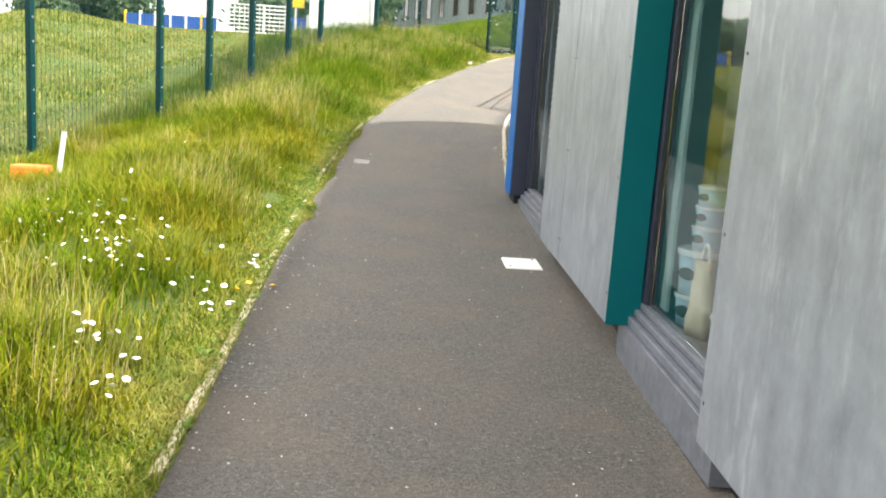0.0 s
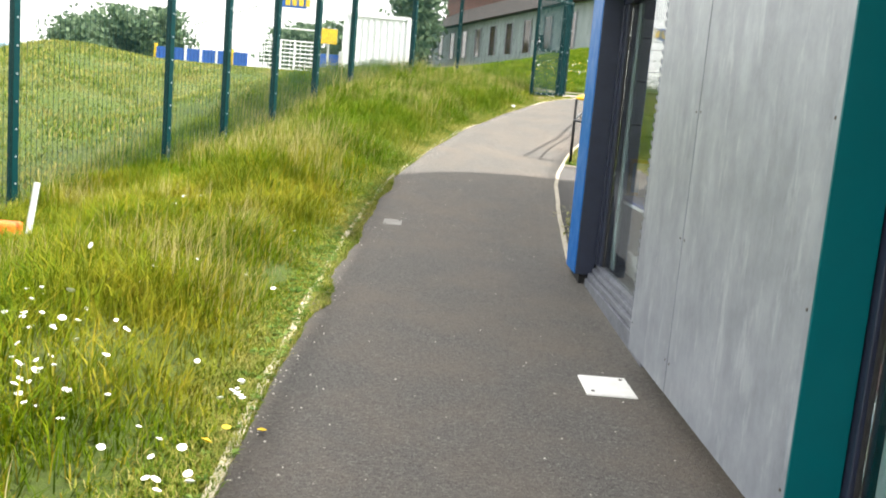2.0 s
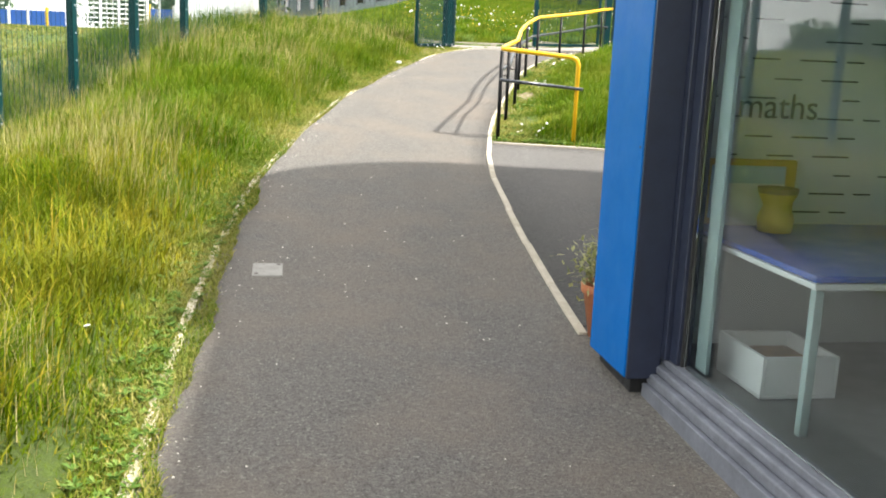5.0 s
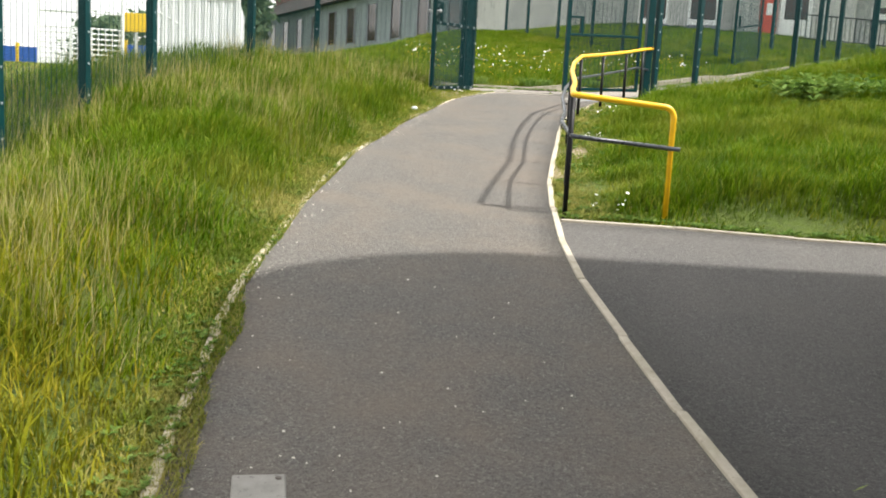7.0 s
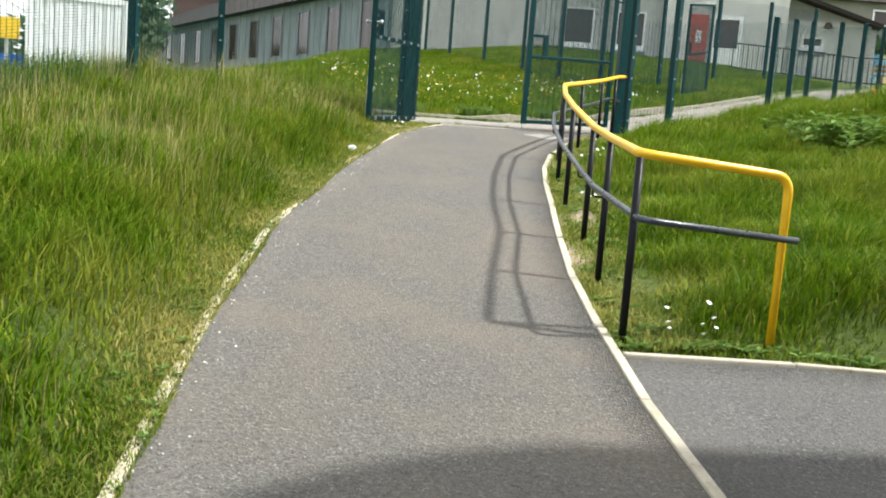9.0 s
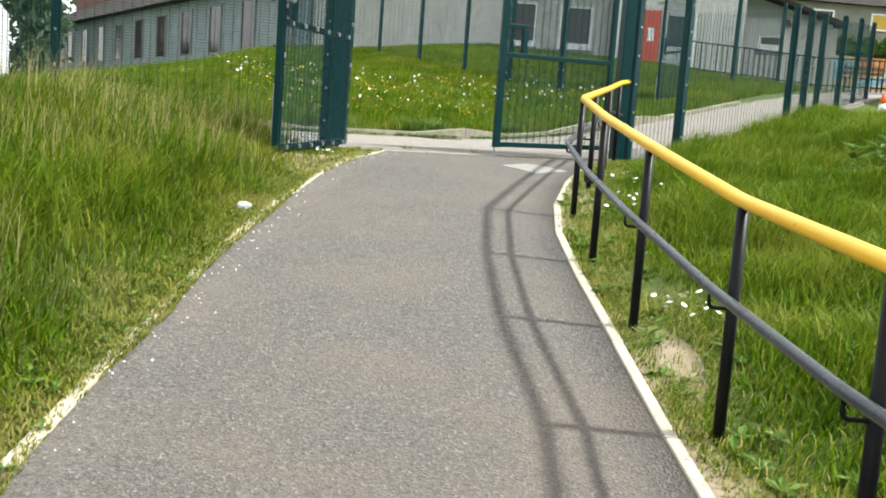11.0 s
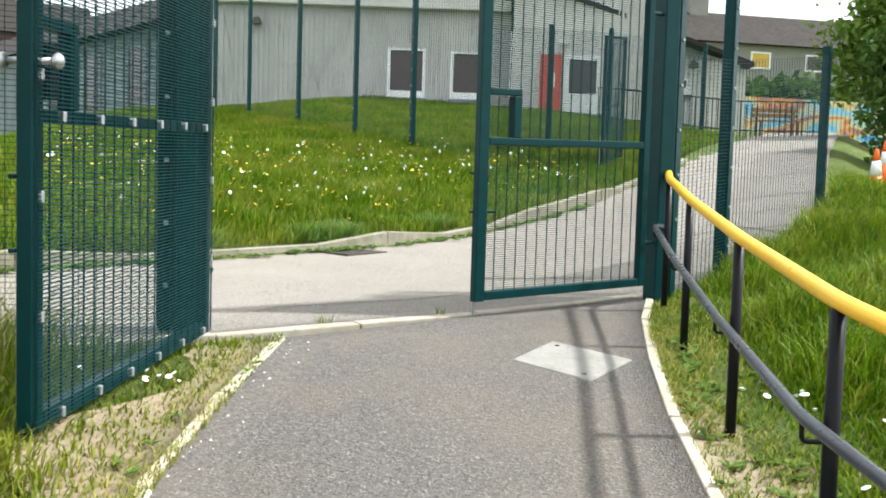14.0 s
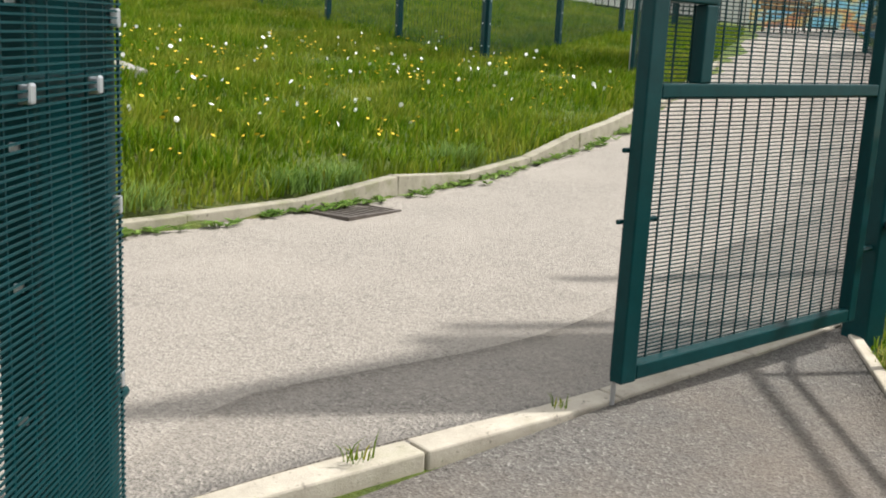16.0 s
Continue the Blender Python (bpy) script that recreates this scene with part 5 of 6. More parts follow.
# ---- trees ----
def tree(x, y, z, height, spread, leaves, material, label, seed, trunk=0.12, leaf=0.22, name="tree", low=0.25):
    """A tapered trunk with limbs and a crown of many leaf tufts in uneven clumps."""
    rng = np.random.default_rng(seed)
    th = thing(name, label, "tree" if name == "tree" else name, at=(x, y, z))
    bm = bmesh.new()
    tube(bm, [(0, 0, -0.2), (0.05 * spread, 0.02, height * 0.35), (0, 0.05, height * 0.7)], trunk, 8)
    tips = []
    for k in range(9):
        a, h = rng.uniform(0, 6.28), rng.uniform(low + 0.1, 0.75) * height
        r = spread * rng.uniform(0.35, 0.8)
        tip = (math.cos(a) * r, math.sin(a) * r, min(height * 0.95, h + height * rng.uniform(0.05, 0.25)))
        tube(bm, [(0, 0, h * 0.7), (tip[0] * 0.5, tip[1] * 0.5, h), tip], trunk * 0.3, 5)
        tips.append(tip)
    part("trunk", bm, "bark", th)
    tips += [(rng.normal(0, spread * 0.33), rng.normal(0, spread * 0.33), height * rng.uniform(low + 0.1, 0.95)) for _ in range(12)]
    c = np.array(tips)[rng.integers(0, len(tips), leaves)]
    p = c + rng.normal(0, 1, (leaves, 3)) * np.array((0.2, 0.2, 0.13 * height / spread)) * spread
    p[:, 2] = np.clip(p[:, 2], low * height * 0.8, height * 1.05)
    a1 = rng.normal(0, 1, (leaves, 3))
    a1 /= np.linalg.norm(a1, axis=1, keepdims=True)
    a2 = np.cross(a1, rng.normal(0, 1, (leaves, 3)))
    a2 /= np.linalg.norm(a2, axis=1, keepdims=True)
    s = (leaf * rng.uniform(0.5, 1.3, leaves))[:, None]
    v = np.stack([p - a1 * s, p + a2 * s * 0.5, p + a1 * s, p - a2 * s * 0.5], 1).reshape(-1, 3)
    sheet("crown", v.tolist(), np.arange(leaves * 4).reshape(-1, 4).tolist(), material, th)
    return th


# far trees; their leaf colour carries the haze
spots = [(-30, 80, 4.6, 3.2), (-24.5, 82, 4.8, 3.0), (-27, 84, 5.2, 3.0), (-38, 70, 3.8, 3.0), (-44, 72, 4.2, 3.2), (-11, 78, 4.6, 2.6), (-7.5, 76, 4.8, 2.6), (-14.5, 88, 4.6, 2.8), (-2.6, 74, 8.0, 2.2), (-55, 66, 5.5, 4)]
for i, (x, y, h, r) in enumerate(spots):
    tree(x, y, z_at(x, y), h, r, 4000, "hazed_leaf", "broad leafy tree beyond the playing field", 20 + i, 0.22, 0.30, low=0.06)
for i, (x, y, h, r) in enumerate(((27.5, 49.0, 3.2, 3.0), (32.0, 48.0, 3.0, 3.2), (37.0, 46.5, 3.4, 3.0))):
    tree(x, y, 4.6, h, r, 4500, "tree_leaf", "dark overgrown hedge behind the mural wall", 40 + i, 0.2, 0.3, "hedge", 0.05)
tree(26.6, 32.8, z_at(26.6, 32.8) - 0.3, 6.0, 2.6, 14000, "bright_leaf", "leafy tree leaning over the road fence", 50, 0.16, 0.14, low=0.15)
tree(18.8, 27.6, z_at(18.8, 27.6), 3.2, 1.1, 9000, "tree_leaf", "dark conifer-like bush beside the fence", 51, 0.12, 0.10, low=0.05)

# ridge on the horizon, its haze painted as flat blue
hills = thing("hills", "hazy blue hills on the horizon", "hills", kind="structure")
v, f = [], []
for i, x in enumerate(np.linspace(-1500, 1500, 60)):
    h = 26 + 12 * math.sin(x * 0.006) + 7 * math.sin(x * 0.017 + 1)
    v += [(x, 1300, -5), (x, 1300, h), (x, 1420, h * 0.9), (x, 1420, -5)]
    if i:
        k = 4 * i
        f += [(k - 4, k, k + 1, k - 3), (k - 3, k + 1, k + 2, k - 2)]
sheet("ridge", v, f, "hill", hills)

# ---- playing field: container, goal cage, court boards ----
cont = thing("shipping_container", "white corrugated shipping container on the field", "container")
cx0, cx1, cy, cz = -3.9, -1.5, 35.0, 2.05
part("shell", box(bmesh.new(), (cx0, cy, cz), (cx1, cy + 6.0, cz + 2.5)), "container", cont)
bm = bmesh.new()
for x in np.arange(cx0 + 0.2, cx1 - 0.2, 0.24):
    box(bm, (x, cy - 0.035, cz + 0.16), (x + 0.12, cy, cz + 2.38))
part("corrugation", bm, "container", cont)
bm = bmesh.new()
for y in np.arange(cy + 0.25, cy + 5.8, 0.28):
    box(bm, (cx1, y, cz + 0.16), (cx1 + 0.035, y + 0.14, cz + 2.38))
part("corrugation", bm, "container", cont)
for x in (cx0, cx1):
    part("corner_post", box(bmesh.new(), (x - 0.07, cy - 0.07, cz), (x + 0.07, cy + 0.08, cz + 2.53), None, 0.01), "container", cont)
for z in (cz, cz + 2.4):
    part("end_rail", box(bmesh.new(), (cx0 + 0.071, cy - 0.06, z), (cx1 - 0.071, cy - 0.001, z + 0.14), None, 0.01), "container", cont)
post = thing("yellow_post", "short yellow post beside the container", "post")
part("shaft", box(bmesh.new(), (-1.36, 34.6, 1.9), (-1.24, 34.7, 3.0), None, 0.01), "court_yellow", post)

cage = thing("goal_cage", "white barred ball-court goal with basketball board", "goal")
gx0, gx1, gyy, gz0 = -7.2, -4.85, 35.0, 2.05
for x in (gx0, gx0 + 0.9, gx1 - 0.9, gx1):
    part("upright", tube(bmesh.new(), [(x, gyy, gz0 - 0.2), (x, gyy, gz0 + (2.95 if x in (gx0, gx1) else 1.3))], 0.05, 8), "court_white", cage)
for k in range(9):
    part("cross_bar", tube(bmesh.new(), [(gx0, gyy, gz0 + 0.1 + k * 0.15), (gx1, gyy, gz0 + 0.1 + k * 0.15)], 0.028, 6), "court_white", cage)
for k in range(12):
    x = gx0 + (gx1 - gx0) * (k + 0.5) / 12
    part("cage_bar", tube(bmesh.new(), [(x, gyy + 0.05, gz0), (x, gyy + 0.05, gz0 + 1.3)], 0.016, 5), "court_white", cage)
part("top_bar", tube(bmesh.new(), [(gx0, gyy, gz0 + 2.95), (gx1, gyy, gz0 + 2.95)], 0.05, 8), "court_white", cage)
for z in (1.75, 2.45):
    part("top_bar", tube(bmesh.new(), [(gx0, gyy, gz0 + z), (gx1, gyy, gz0 + z)], 0.03, 8), "court_white", cage)
board = part("backboard", box(bmesh.new(), (gx0 + 0.9, gyy - 0.3, gz0 + 2.5), (gx1 - 0.5, gyy - 0.25, gz0 + 2.92), None, 0.01), "court_blue", cage, "blue and yellow backboard")
for k in range(4):
    part("board_stripe", box(bmesh.new(), (gx0 + 1.05 + k * 0.25, gyy - 0.315, gz0 + 2.58), (gx0 + 1.22 + k * 0.25, gyy - 0.302, gz0 + 2.85)), "court_yellow", board)
for sx, x1 in ((gx0, gx0 - 2.6), (gx1, gx1 + 1.8)):
    part("stay", tube(bmesh.new(), [(sx, gyy, gz0 + 2.5), (x1, gyy, gz0 + 1.5)], 0.035, 6), "court_white", cage)
hoop = thing("yellow_backboard", "yellow basketball backboard behind the goal", "backboard")
part("backboard_pole", tube(bmesh.new(), [(-4.85, 38, 1.9), (-4.85, 38, 4.1)], 0.05, 8), "court_white", hoop)
part("board", box(bmesh.new(), (-5.2, 37.85, 3.5), (-4.5, 37.93, 4.1), None, 0.01), "court_yellow", hoop)
for a, b, n in (((-15.0, 48.5), (-9.9, 47.0), 6), ((-5.4, 39.5), (-3.6, 39.5), 2)):
    boards = thing("court_boards", "blue ball-court boards with pale posts", "court wall", "blue court walls")
    for k in range(n):
        p = Vector((a[0] + (b[0] - a[0]) * k / n, a[1] + (b[1] - a[1]) * k / n, 0))
        q = Vector((a[0] + (b[0] - a[0]) * (k + 1) / n, a[1] + (b[1] - a[1]) * (k + 1) / n, 0))
        dd = q - p
        m2 = Matrix.Translation((p.x, p.y, 1.95)) @ Matrix.Rotation(math.atan2(dd.y, dd.x), 4, "Z")
        part("board", box(bmesh.new(), (0.06, 0, 0.05), (dd.length - 0.06, 0.06, 1.2), m2), "court_blue", boards)
        part("board_post", box(bmesh.new(), (-0.05, -0.05, -0.2), (0.055, 0.1, 1.35), m2), "court_yellow" if k in (0, 5) else "court_white", boards)

# ---- loose things ----
stake = thing("leaning_stake", "weathered pale stake leaning in long grass", "stake")
part("shaft", tube(bmesh.new(), [(-3.74, 6.75, z_at(-3.74, 6.75) - 0.15), (-3.68, 6.9, z_at(-3.74, 6.75) + 0.62)], 0.028, 8), "grey_post", stake)
ob = thing("orange_crate", "bright orange plastic barrier foot in the grass", "plastic foot")
part("foot_body", box(bmesh.new(), (-4.25, 6.85, z_at(-4.0, 6.95) - 0.02), (-3.85, 7.05, z_at(-4.0, 6.95) + 0.28), None, 0.03), "orange", ob)
# a crushed cup, made from a shrunken bottle profile
bot = thing("crushed_cup", "crushed clear plastic cup lying on the verge", "bottle", at=(1.27, 17.15, z_at(1.27, 17.15) + 0.03))
bm = bmesh.new()
lathe(bm, [(0.03, -0.07), (0.042, -0.055), (0.040, 0.0), (0.043, 0.04), (0.036, 0.06), (0.014, 0.095), (0.014, 0.11)], 14)
for v in bm.verts:
    v.co += Vector((random.uniform(-1, 1), random.uniform(-1, 1), random.uniform(-1, 1))) * 0.005
bmesh.ops.scale(bm, verts=bm.verts, vec=(0.62, 0.62, 0.42))
bmesh.ops.rotate(bm, verts=bm.verts, matrix=Matrix.Rotation(1.45, 3, "Y") @ Matrix.Rotation(0.5, 3, "X"))
part("cup_body", bm, "bottle", bot)
for x, y in ((13.9, 24.95), (15.4, 25.9)):
    cone = thing("traffic_cone", "orange traffic cone with white band by the fence", "cone", "traffic cones", at=(x, y, z_at(x, y)))
    part("cone_base", box(bmesh.new(), (-0.2, -0.2, 0), (0.2, 0.2, 0.05), None, 0.015), "orange", cone)
    part("cone_body", lathe(bmesh.new(), [(0.14, 0.051), (0.09, 0.36)], 18), "orange", cone, "", True)
    part("white_band", lathe(bmesh.new(), [(0.092, 0.361), (0.06, 0.58)], 18), "white", cone, "", True)
    part("cone_tip", lathe(bmesh.new(), [(0.06, 0.581), (0.028, 0.75), (0.02, 0.76)], 18), "orange", cone, "", True)

# plant pot at the corner of the building
pot = thing("plant_pot", "terracotta pot with a small variegated shrub", "plant pot", at=(1.245, 7.08, z_at(1.245, 7.08)))
part("pot_body", lathe(bmesh.new(), [(0.095, 0.0), (0.135, 0.24), (0.15, 0.245), (0.152, 0.29), (0.135, 0.29), (0.13, 0.26)], 26), "terracotta", pot, "", True)
rng = np.random.default_rng(5)
n = 1100
p = rng.normal(0, 1, (n, 3)) * (0.085, 0.085, 0.075) + (-0.02, 0, 0.38)
a1 = rng.normal(0, 1, (n, 3))
a1 /= np.linalg.norm(a1, axis=1, keepdims=True)
a2 = np.cross(a1, (0.3, 0.2, 1.0))
s = rng.uniform(0.014, 0.030, n)[:, None]
v = np.stack([p - a1 * s, p + a2 * s * 0.5, p + a1 * s, p - a2 * s * 0.5], 1).reshape(-1, 3)
sheet("foliage", v.tolist(), np.arange(n * 4).reshape(-1, 4).tolist(), "shrub", pot)
bm = bmesh.new()
for k in range(9):
    a = k * 0.7
    tube(bm, [(0, 0, 0.25), (math.cos(a) * 0.05, math.sin(a) * 0.05, 0.36), (math.cos(a) * 0.1, math.sin(a) * 0.1, 0.48)], 0.005, 5)
part("stems", bm, "bark", pot)


# ---- grass and small plants ----
def blades(name, pts, heights, width, lean, material, label, seed, kind="stuff"):
    """Many bent blades in one mesh: two quads and a tip each."""
    rng = np.random.default_rng(seed)
    n = len(pts)
    a = rng.uniform(0, 2 * np.pi, n)
    d = np.stack([np.cos(a), np.sin(a), np.zeros(n)], 1)
    w = np.stack([-np.sin(a), np.cos(a), np.zeros(n)], 1) * (width * rng.uniform(0.6, 1.3, n))[:, None]
    h = heights[:, None]
    l = (lean * rng.uniform(0.2, 1.4, n) * heights)[:, None] * d
    # the whole meadow leans a little one way
    l = l + h * np.array((0.10, -0.05, 0))
    up = np.array((0, 0, 1.0))
    v = np.stack([pts - w, pts + w, pts + l * 0.35 + up * h * 0.55 + w * 0.75, pts + l * 0.35 + up * h * 0.55 - w * 0.75, pts + l + up * h * (1 - 0.25 * lean)], 1).reshape(-1, 3)
    k = (np.arange(n) * 5)[:, None]
    me = bpy.data.meshes.new(name)
    quads, tris = k + np.array((0, 1, 2, 3)), k + np.array((3, 2, 4))
    me.vertices.add(len(v))
    me.vertices.foreach_set("co", v.ravel().astype(np.float32))
    loops = np.concatenate([quads, tris], 1).ravel().astype(np.int32)
    me.loops.add(len(loops))
    me.loops.foreach_set("vertex_index", loops)
    starts = (np.arange(n) * 7)[:, None] + np.array((0, 4))
    me.polygons.add(2 * n)
    me.polygons.foreach_set("loop_start", starts.ravel().astype(np.int32))
    me.update(calc_edges=True)
    me.materials.append(M[material])
    return tagged(new(name, me), label, "grass", kind=kind)


def scatter(n, x0, x1, y0, y1, seed, keep=None):
    rng = np.random.default_rng(seed)
    p = np.stack([rng.uniform(x0, x1, n), rng.uniform(y0, y1, n)], 1)
    ok = ~paved(p[:, 0], p[:, 1])
    if keep is not None:
        ok &= keep(p[:, 0], p[:, 1])
    p = p[ok]
    return np.column_stack([p, land(p[:, 0], p[:, 1]) - 0.02])


def clump(x, y, f):
    return 0.5 + 0.5 * np.sin(x * f + 1.3 * np.sin(y * f * 0.7)) * np.sin(y * f * 1.1 + 1.7 * np.sin(x * f * 0.6))


def verge_height(p, lo, hi):
    """Short by the edging, long further in, in tufts."""
    out = np.maximum(left_x(p[:, 1]) - p[:, 0], 0)
    hi = hi * (1 - 0.72 * smooth(18.3, 19.2, p[:, 1]) * (1 - smooth(0.6, 1.1, out)))
    return (lo + (hi - lo) * smooth(0.10, 0.75, out)) * (0.55 + 0.65 * clump(p[:, 0], p[:, 1], 3.1))


rng = np.random.default_rng(3)
band = lambda a, b: (lambda x, y: (left_x(y) - x > a) & (left_x(y) - x < b))
p = scatter(430000, -4.6, 3.0, -1.0, 20.2, 11, lambda x, y: band(0.10, 4.0)(x, y) & (rng.uniform(0, 1, len(x)) < 0.25 + 0.75 * clump(x, y, 2.0)))
h = verge_height(p, 0.06, 0.30) * rng.uniform(0.6, 1.35, len(p))
up_path = p[:, 1] + 2.5 * clump(p[:, 0], p[:, 1], 1.4) + rng.normal(0, 0.8, len(p)) > 12.5
blades("verge_grass", p[~up_path], h[~up_path], 0.0042, 0.75, "grass", "long yellow-green meadow grass on the verge", 12)
blades("upper_verge_grass", p[up_path], h[up_path], 0.0042, 0.75, "grass_lush", "long green grass on the verge near the gate", 13)
ty = rng.uniform(-1.0, 20.0, 150000)
to = np.abs(rng.normal(0.0, 0.24, 150000)) - 0.10 * (1 - 0.75 * smooth(9.5, 11.0, ty)) * clump(ty * 0.9, ty * 0.35, 2.3) * (1 + 0.6 * clump(ty, ty, 7.0)) * (0.05 + 0.95 * smooth(3.2, 5.0, ty))
tk = (to < 0.5) & (rng.uniform(0, 1, len(to)) < (0.35 + 0.65 * clump(to * 3, ty, 5.0)) * (1 - 0.75 * smooth(17.8, 18.8, ty)))
ty, tx2 = ty[tk], (left_x(ty) - to)[tk]
p = np.column_stack([tx2, ty, land(tx2, ty) - 0.005])
blades("edge_turf", p, rng.uniform(0.012, 0.055, len(p)), 0.003, 0.9, "grass_short", "short dry turf along the edging", 14)
p = scatter(40000, -4.6, 3.0, 0, 20.2, 15, lambda x, y: band(0.3, 4.0)(x, y) & (clump(x + 3, y, 1.1) > 0.5))
blades("dry_stalks", p, verge_height(p, 0.12, 0.46) * rng.uniform(0.7, 1.3, len(p)), 0.0016, 0.35, "straw", "pale dry grass stalks among the meadow", 16)
ty = rng.uniform(12.2, 20.3, 60000)
to = np.abs(rng.normal(0.03, 0.3, 60000))
tk = rng.uniform(0, 1, len(to)) < 0.06 + 0.7 * clump(to * 3, ty, 4.0) ** 1.5
ty, tx2 = ty[tk], (right_x(ty) + 0.02 + to)[tk]
p = np.column_stack([tx2, ty, land(tx2, ty) - 0.005])
blades("rail_turf", p, rng.uniform(0.015, 0.07, len(p)), 0.003, 0.9, "grass_short", "thin dry turf along the handrail foot", 44)
right_side = lambda x, y: (x > right_x(y) + 0.06) & (y > 11.2)
p = scatter(330000, 1.5, 12.5, 11.0, 23.6, 17, lambda x, y: right_side(x, y) & (x < 8.6 + (y - 12) * 0.3))
past = p[:, 0] - right_x(p[:, 1])
p_h = (0.05 + 0.22 * smooth(0.25, 1.1, np.minimum(past, (p[:, 1] - yard_y(p[:, 0])) * 1.4))) * (0.5 + 0.7 * clump(p[:, 0], p[:, 1], 3.4)) * rng.uniform(0.6, 1.35, len(p))
blades("rail_grass", p, p_h, 0.0044, 0.75, "grass_lush", "lush green grass behind the handrail", 18)
p = scatter(560000, -3.5, 20.0, 22.6, 44.0, 19, lambda x, y: y > edge_y(KERB, x) + 0.12)
blades("bank_grass", p, 0.17 * (0.5 + 0.7 * clump(p[:, 0], p[:, 1], 2.2)) * rng.uniform(0.5, 1.4, len(p)), 0.0075, 0.5, "grass_lush", "bright green grass on the bank beyond the road", 20)
p = scatter(170000, -15, 1.4, 8.0, 36.0, 21, lambda x, y: left_x(y) - x > 3.4)
blades("field_grass", p, rng.uniform(0.04, 0.13, len(p)), 0.011, 0.6, "grass_short", "mown yellowish grass on the playing field", 22)


def flowers(name, pts, r, material, label, seed, stem=0.1, facing=0.5):
    """Small heads of eight petals, facing up; uncountable scatter."""
    rng = np.random.default_rng(seed)
    v, f = [], []
    for x, y, z in pts:
        tilt = Euler((rng.uniform(-facing, facing), rng.uniform(-facing, facing), rng.uniform(0, 6))).to_matrix()
        rr = r * rng.uniform(0.7, 1.25)
        c = Vector((x, y, z + stem * rng.uniform(0.5, 1.3)))
        k = len(v)
        v.append(tuple(c + tilt @ Vector((0, 0, rr * 0.35))))
        for j in range(8):
            a = j * math.pi / 4
            v.append(tuple(c + tilt @ Vector((math.cos(a) * rr, math.sin(a) * rr, 0))))
        v.append(tuple(c - Vector((0, 0, 0.01))))
        for j in range(8):
            f.append((k, k + 1 + j, k + 1 + (j + 1) % 8))
            f.append((k + 9, k + 1 + (j + 1) % 8, k + 1 + j))
    return tagged(sheet(name, v, f, material), label, "flowers", kind="stuff")


def cluster(cx, cy, n, sx, sy, seed):
    rng = np.random.default_rng(seed)
    p = np.column_stack([rng.normal(cx, sx, n), rng.normal(cy, sy, n)])
    p = p[~paved(p[:, 0], p[:, 1])]
    return np.column_stack([p, land(p[:, 0], p[:, 1])])


daisies = np.concatenate([cluster(*c) for c in ((-1.03, 2.75, 9, 0.04, 0.10, 1), (-1.12, 1.85, 9, 0.08, 0.15, 2), (-1.75, 2.2, 22, 0.14, 0.2, 3), (-2.0, 2.9, 22, 0.18, 0.25, 4), (-1.45, 0.95, 14, 0.12, 0.16, 5), (-1.3, 0.4, 6, 0.06, 0.06, 6), (-2.4, 3.6, 18, 0.3, 0.4, 7),
                                               (-2.9, 7.2, 12, 0.4, 0.6, 8), (2.15, 12.3, 9, 0.2, 0.08, 9), (3.05, 15.4, 12, 0.1, 0.15, 10), (4.45, 18.2, 7, 0.12, 0.15, 11), (3.9, 17.4, 7, 0.12, 0.15, 12), (-1.6, 4.8, 10, 0.3, 0.8, 14))])
flowers("daisies", daisies, 0.017, "petal", "small white daisies scattered in the grass", 3, 0.13)
flowers("gate_daisies", cluster(2.2, 19.35, 8, 0.07, 0.08, 13), 0.012, "petal", "white daisies under the open gate", 23, 0.03)
bank = scatter(620, 2.6, 10.0, 23.2, 31, 31, lambda x, y: y > edge_y(KERB, x) + 0.4)
flowers("bank_dandelions", bank[:330], 0.017, "yolk", "yellow dandelions on the bank", 4, 0.2)
flowers("dandelion_clocks", np.concatenate([bank[330:450], cluster(-2.2, 2.6, 5, 0.4, 0.8, 33)]), 0.022, "petal", "round white dandelion seed heads", 5, 0.24, 1.5)
flowers("buttercups", np.array([(-1.0, 2.45, z_at(-1.0, 2.45)), (-0.86, 2.52, z_at(-0.86, 2.52)), (-1.05, 2.3, z_at(-1.05, 2.3))]), 0.022, "yolk", "yellow buttercups by the path edging", 6, 0.04)


def weeds(name, pts, size, label, seed):
    """Low rosettes of broad leaves."""
    rng = np.random.default_rng(seed)
    v, f = [], []
    for x, y, z in pts:
        for j in range(rng.integers(6, 11)):
            a = rng.uniform(0, 6.28)
            ln = size * rng.uniform(0.5, 1.3)
            d, w = Vector((math.cos(a), math.sin(a), 0)), Vector((-math.sin(a), math.cos(a), 0)) * ln * 0.22
            c, up = Vector((x, y, z + 0.005)), rng.uniform(0.2, 0.9)
            k = len(v)
            v += [tuple(c), tuple(c + d * ln * 0.5 + w + Vector((0, 0, ln * up * 0.5))), tuple(c + d * ln + Vector((0, 0, ln * up * 0.6))), tuple(c + d * ln * 0.5 - w + Vector((0, 0, ln * up * 0.5)))]
            f.append((k, k + 1, k + 2, k + 3))
    return tagged(sheet(name, v, f, "weed"), label, "weeds", kind="stuff")


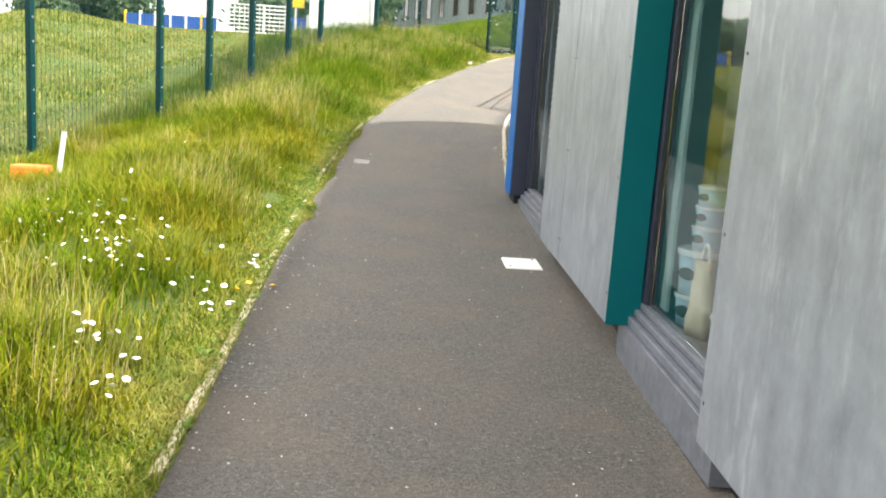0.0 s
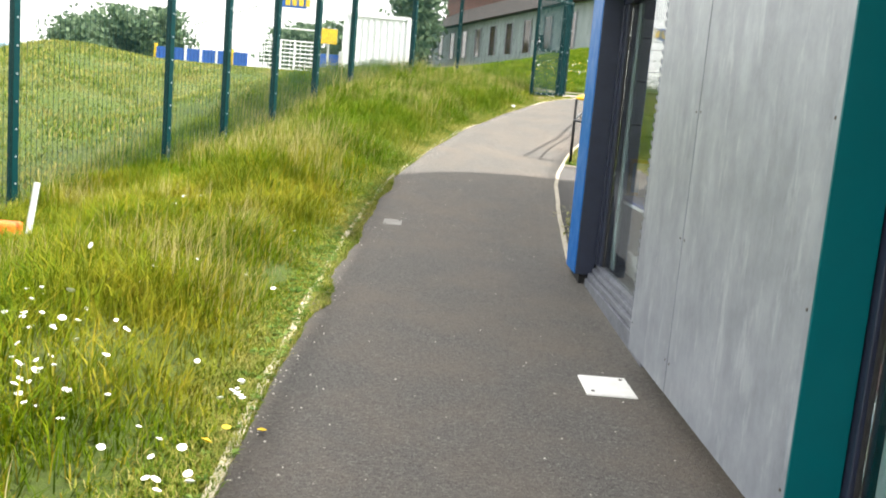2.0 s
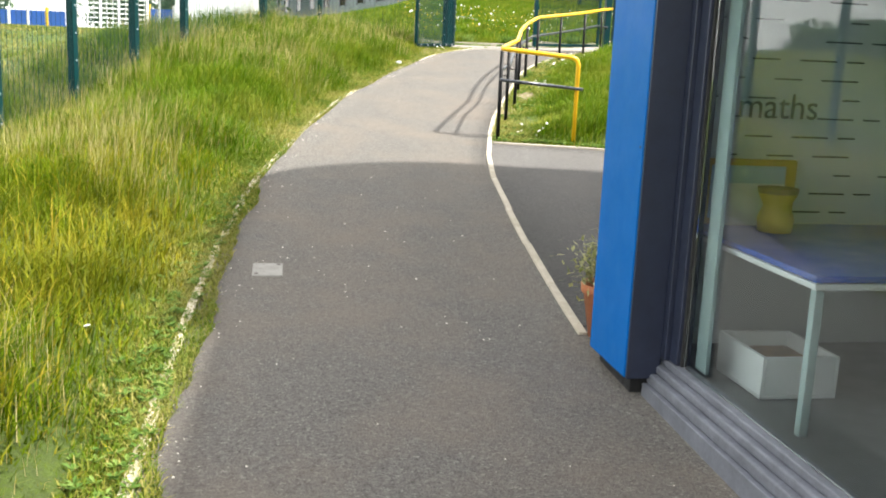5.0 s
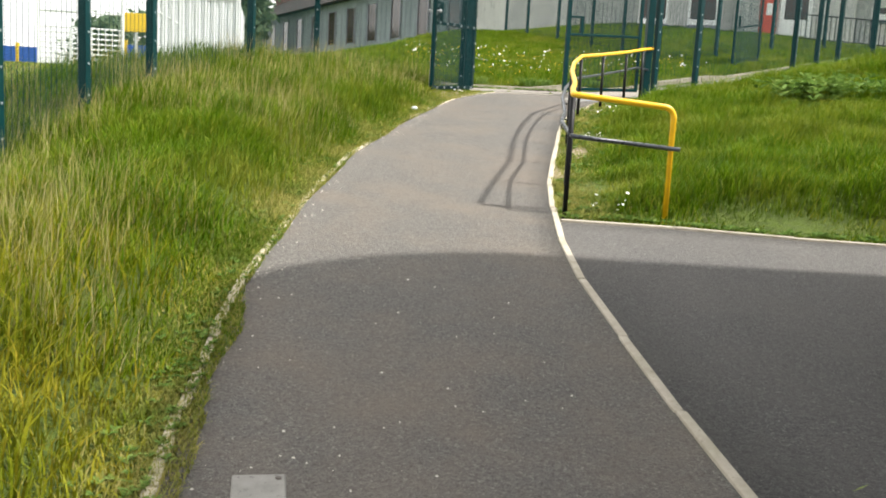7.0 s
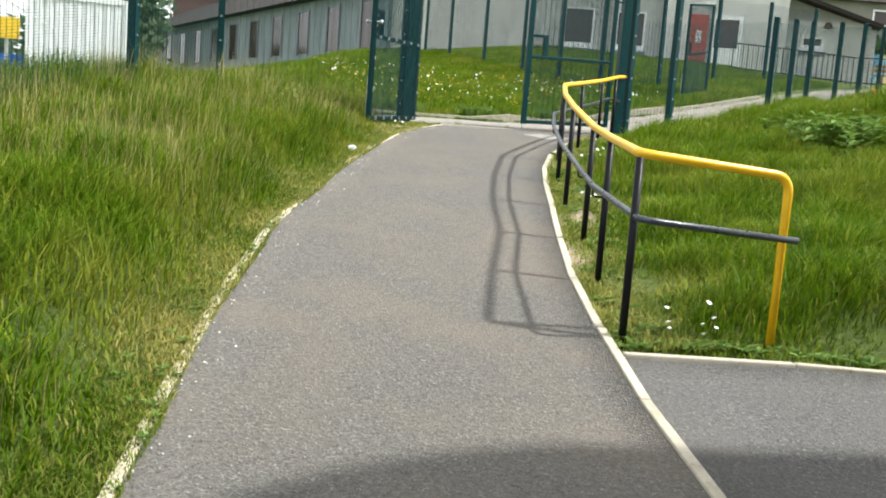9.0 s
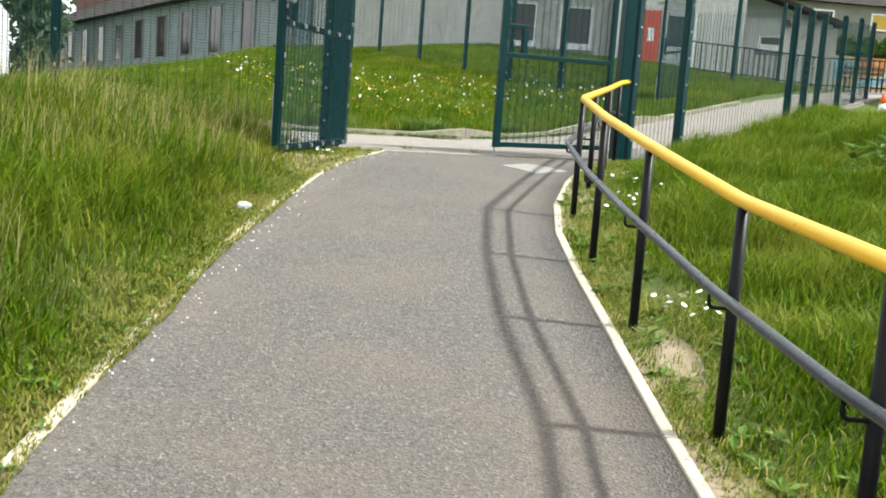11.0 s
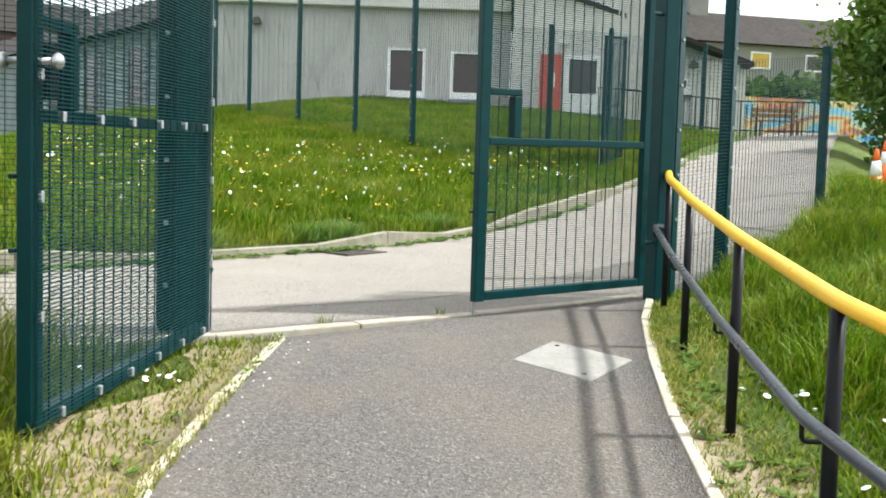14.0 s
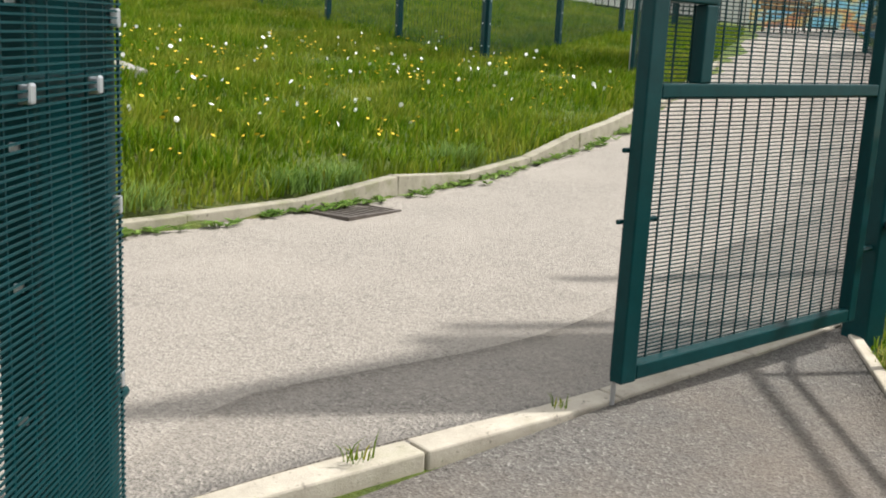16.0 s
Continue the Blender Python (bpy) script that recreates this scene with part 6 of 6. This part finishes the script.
rng = np.random.default_rng(8)
yy = np.concatenate([rng.uniform(3.5, 10, 260), rng.uniform(0, 20, 200)])
off = np.maximum(rng.normal(0.08, 0.08, 460), 0.005)
w1 = np.column_stack([left_x(yy) - off, yy, land(left_x(yy) - off, yy) + 0.01])
weeds("edge_weeds", w1, 0.034, "small green weeds creeping over the path edging", 1)
yy = rng.uniform(12.2, 20.2, 120)
off = 0.06 + np.abs(rng.normal(0.0, 0.25, 120))
w2 = np.column_stack([right_x(yy) + off, yy, land(right_x(yy) + off, yy)])
xx = rng.uniform(1.8, 4.5, 90)
w3 = np.column_stack([xx, yard_y(xx) + 0.08 + np.abs(rng.normal(0, 0.12, 90)), land(xx, yard_y(xx) + 0.1)])
weeds("rail_weeds", np.concatenate([w2, w3]), 0.065, "broad-leaved weeds along the handrail foot", 2)
xx = rng.uniform(-2, 9, 240)
w4 = np.column_stack([xx, edge_y(KERB, xx) - np.abs(rng.normal(0.02, 0.06, 240)), land(xx, edge_y(KERB, xx) - 0.05)])
weeds("kerb_weeds", w4, 0.07, "weeds sprouting along the road kerb", 3)
lip_tufts = np.concatenate([cluster(x, y, n, 0.035, 0.03, 60 + k) for k, (x, y, n) in enumerate(((3.02, 20.13, 30), (2.9, 19.95, 40), (2.7, 19.9, 60), (3.1, 20.05, 12)))])
lip_tufts = np.concatenate([lip_tufts, np.random.default_rng(70).normal((4.02, 20.33, 1.945), (0.02, 0.012, 0.0), (14, 3)), np.random.default_rng(71).normal((3.28, 20.24, 1.94), (0.03, 0.012, 0.0), (22, 3))])
blades("lip_tufts", lip_tufts, np.random.default_rng(72).uniform(0.02, 0.07, len(lip_tufts)), 0.0025, 0.8, "grass", "small grass tufts in the lip joints", 73)
tufts = np.concatenate([cluster(x, y, n, 0.12, 0.07, 80 + k) for k, (x, y, n) in enumerate(((4.55, 23.72, 300), (4.95, 23.9, 300), (6.3, 24.6, 200), (3.5, 23.35, 150)))])
blades("kerb_tufts", tufts, np.random.default_rng(74).uniform(0.08, 0.22, len(tufts)), 0.004, 0.9, "weed", "green tufts hanging over the kerb", 75)
nett = np.repeat(cluster(7.0, 17.2, 60, 0.4, 0.35, 35), 4, 0)
nett = nett + np.column_stack([np.zeros(len(nett)), np.zeros(len(nett)), np.tile((0.02, 0.12, 0.22, 0.3), 60)[:len(nett)]])
weeds("nettle_patch", nett, 0.12, "dark bushy nettles in the grass", 5)

# grit on the path
rng = np.random.default_rng(12)
v, f = [], []
n = 520
px = np.concatenate([rng.uniform(-0.85, 1.0, n // 3), left_x(yy0 := rng.uniform(0, 20, n - n // 3)) + np.abs(rng.normal(0, 0.09, n - n // 3))])
py = np.concatenate([rng.uniform(-0.5, 11, n // 3), yy0])
for x, y, r in zip(px, py, rng.uniform(0.003, 0.009, n)):
    z = z_at(x, y)
    k = len(v)
    a = rng.uniform(0, 6.28)
    for j in range(4):
        v.append((x + math.cos(a + j * 1.57) * r * rng.uniform(0.6, 1.4), y + math.sin(a + j * 1.57) * r * rng.uniform(0.6, 1.4), z - 0.001))
    v.append((x, y, z + r * 0.8))
    f += [(k + j, k + (j + 1) % 4, k + 4) for j in range(4)]
tagged(sheet("path_grit", v, f, "stone"), "pale grit and pebbles scattered on asphalt", "gravel", kind="stuff")
v, f = [], []
for x, y, r in zip(1.10 - np.abs(rng.normal(0, 0.16, 900)), rng.uniform(-1.2, 6.6, 900), rng.uniform(0.003, 0.008, 900)):
    z = z_at(x, y)
    k = len(v)
    a = rng.uniform(0, 6.28)
    v += [(x + math.cos(a + j * 1.57) * r, y + math.sin(a + j * 1.57) * r * rng.uniform(0.6, 1.3), z - 0.001) for j in range(4)] + [(x, y, z + r * 0.8)]
    f += [(k + j, k + (j + 1) % 4, k + 4) for j in range(4)]
tagged(sheet("wall_grit", v, f, "yard"), "dark loose grit gathered along the wall foot", "gravel", kind="stuff")
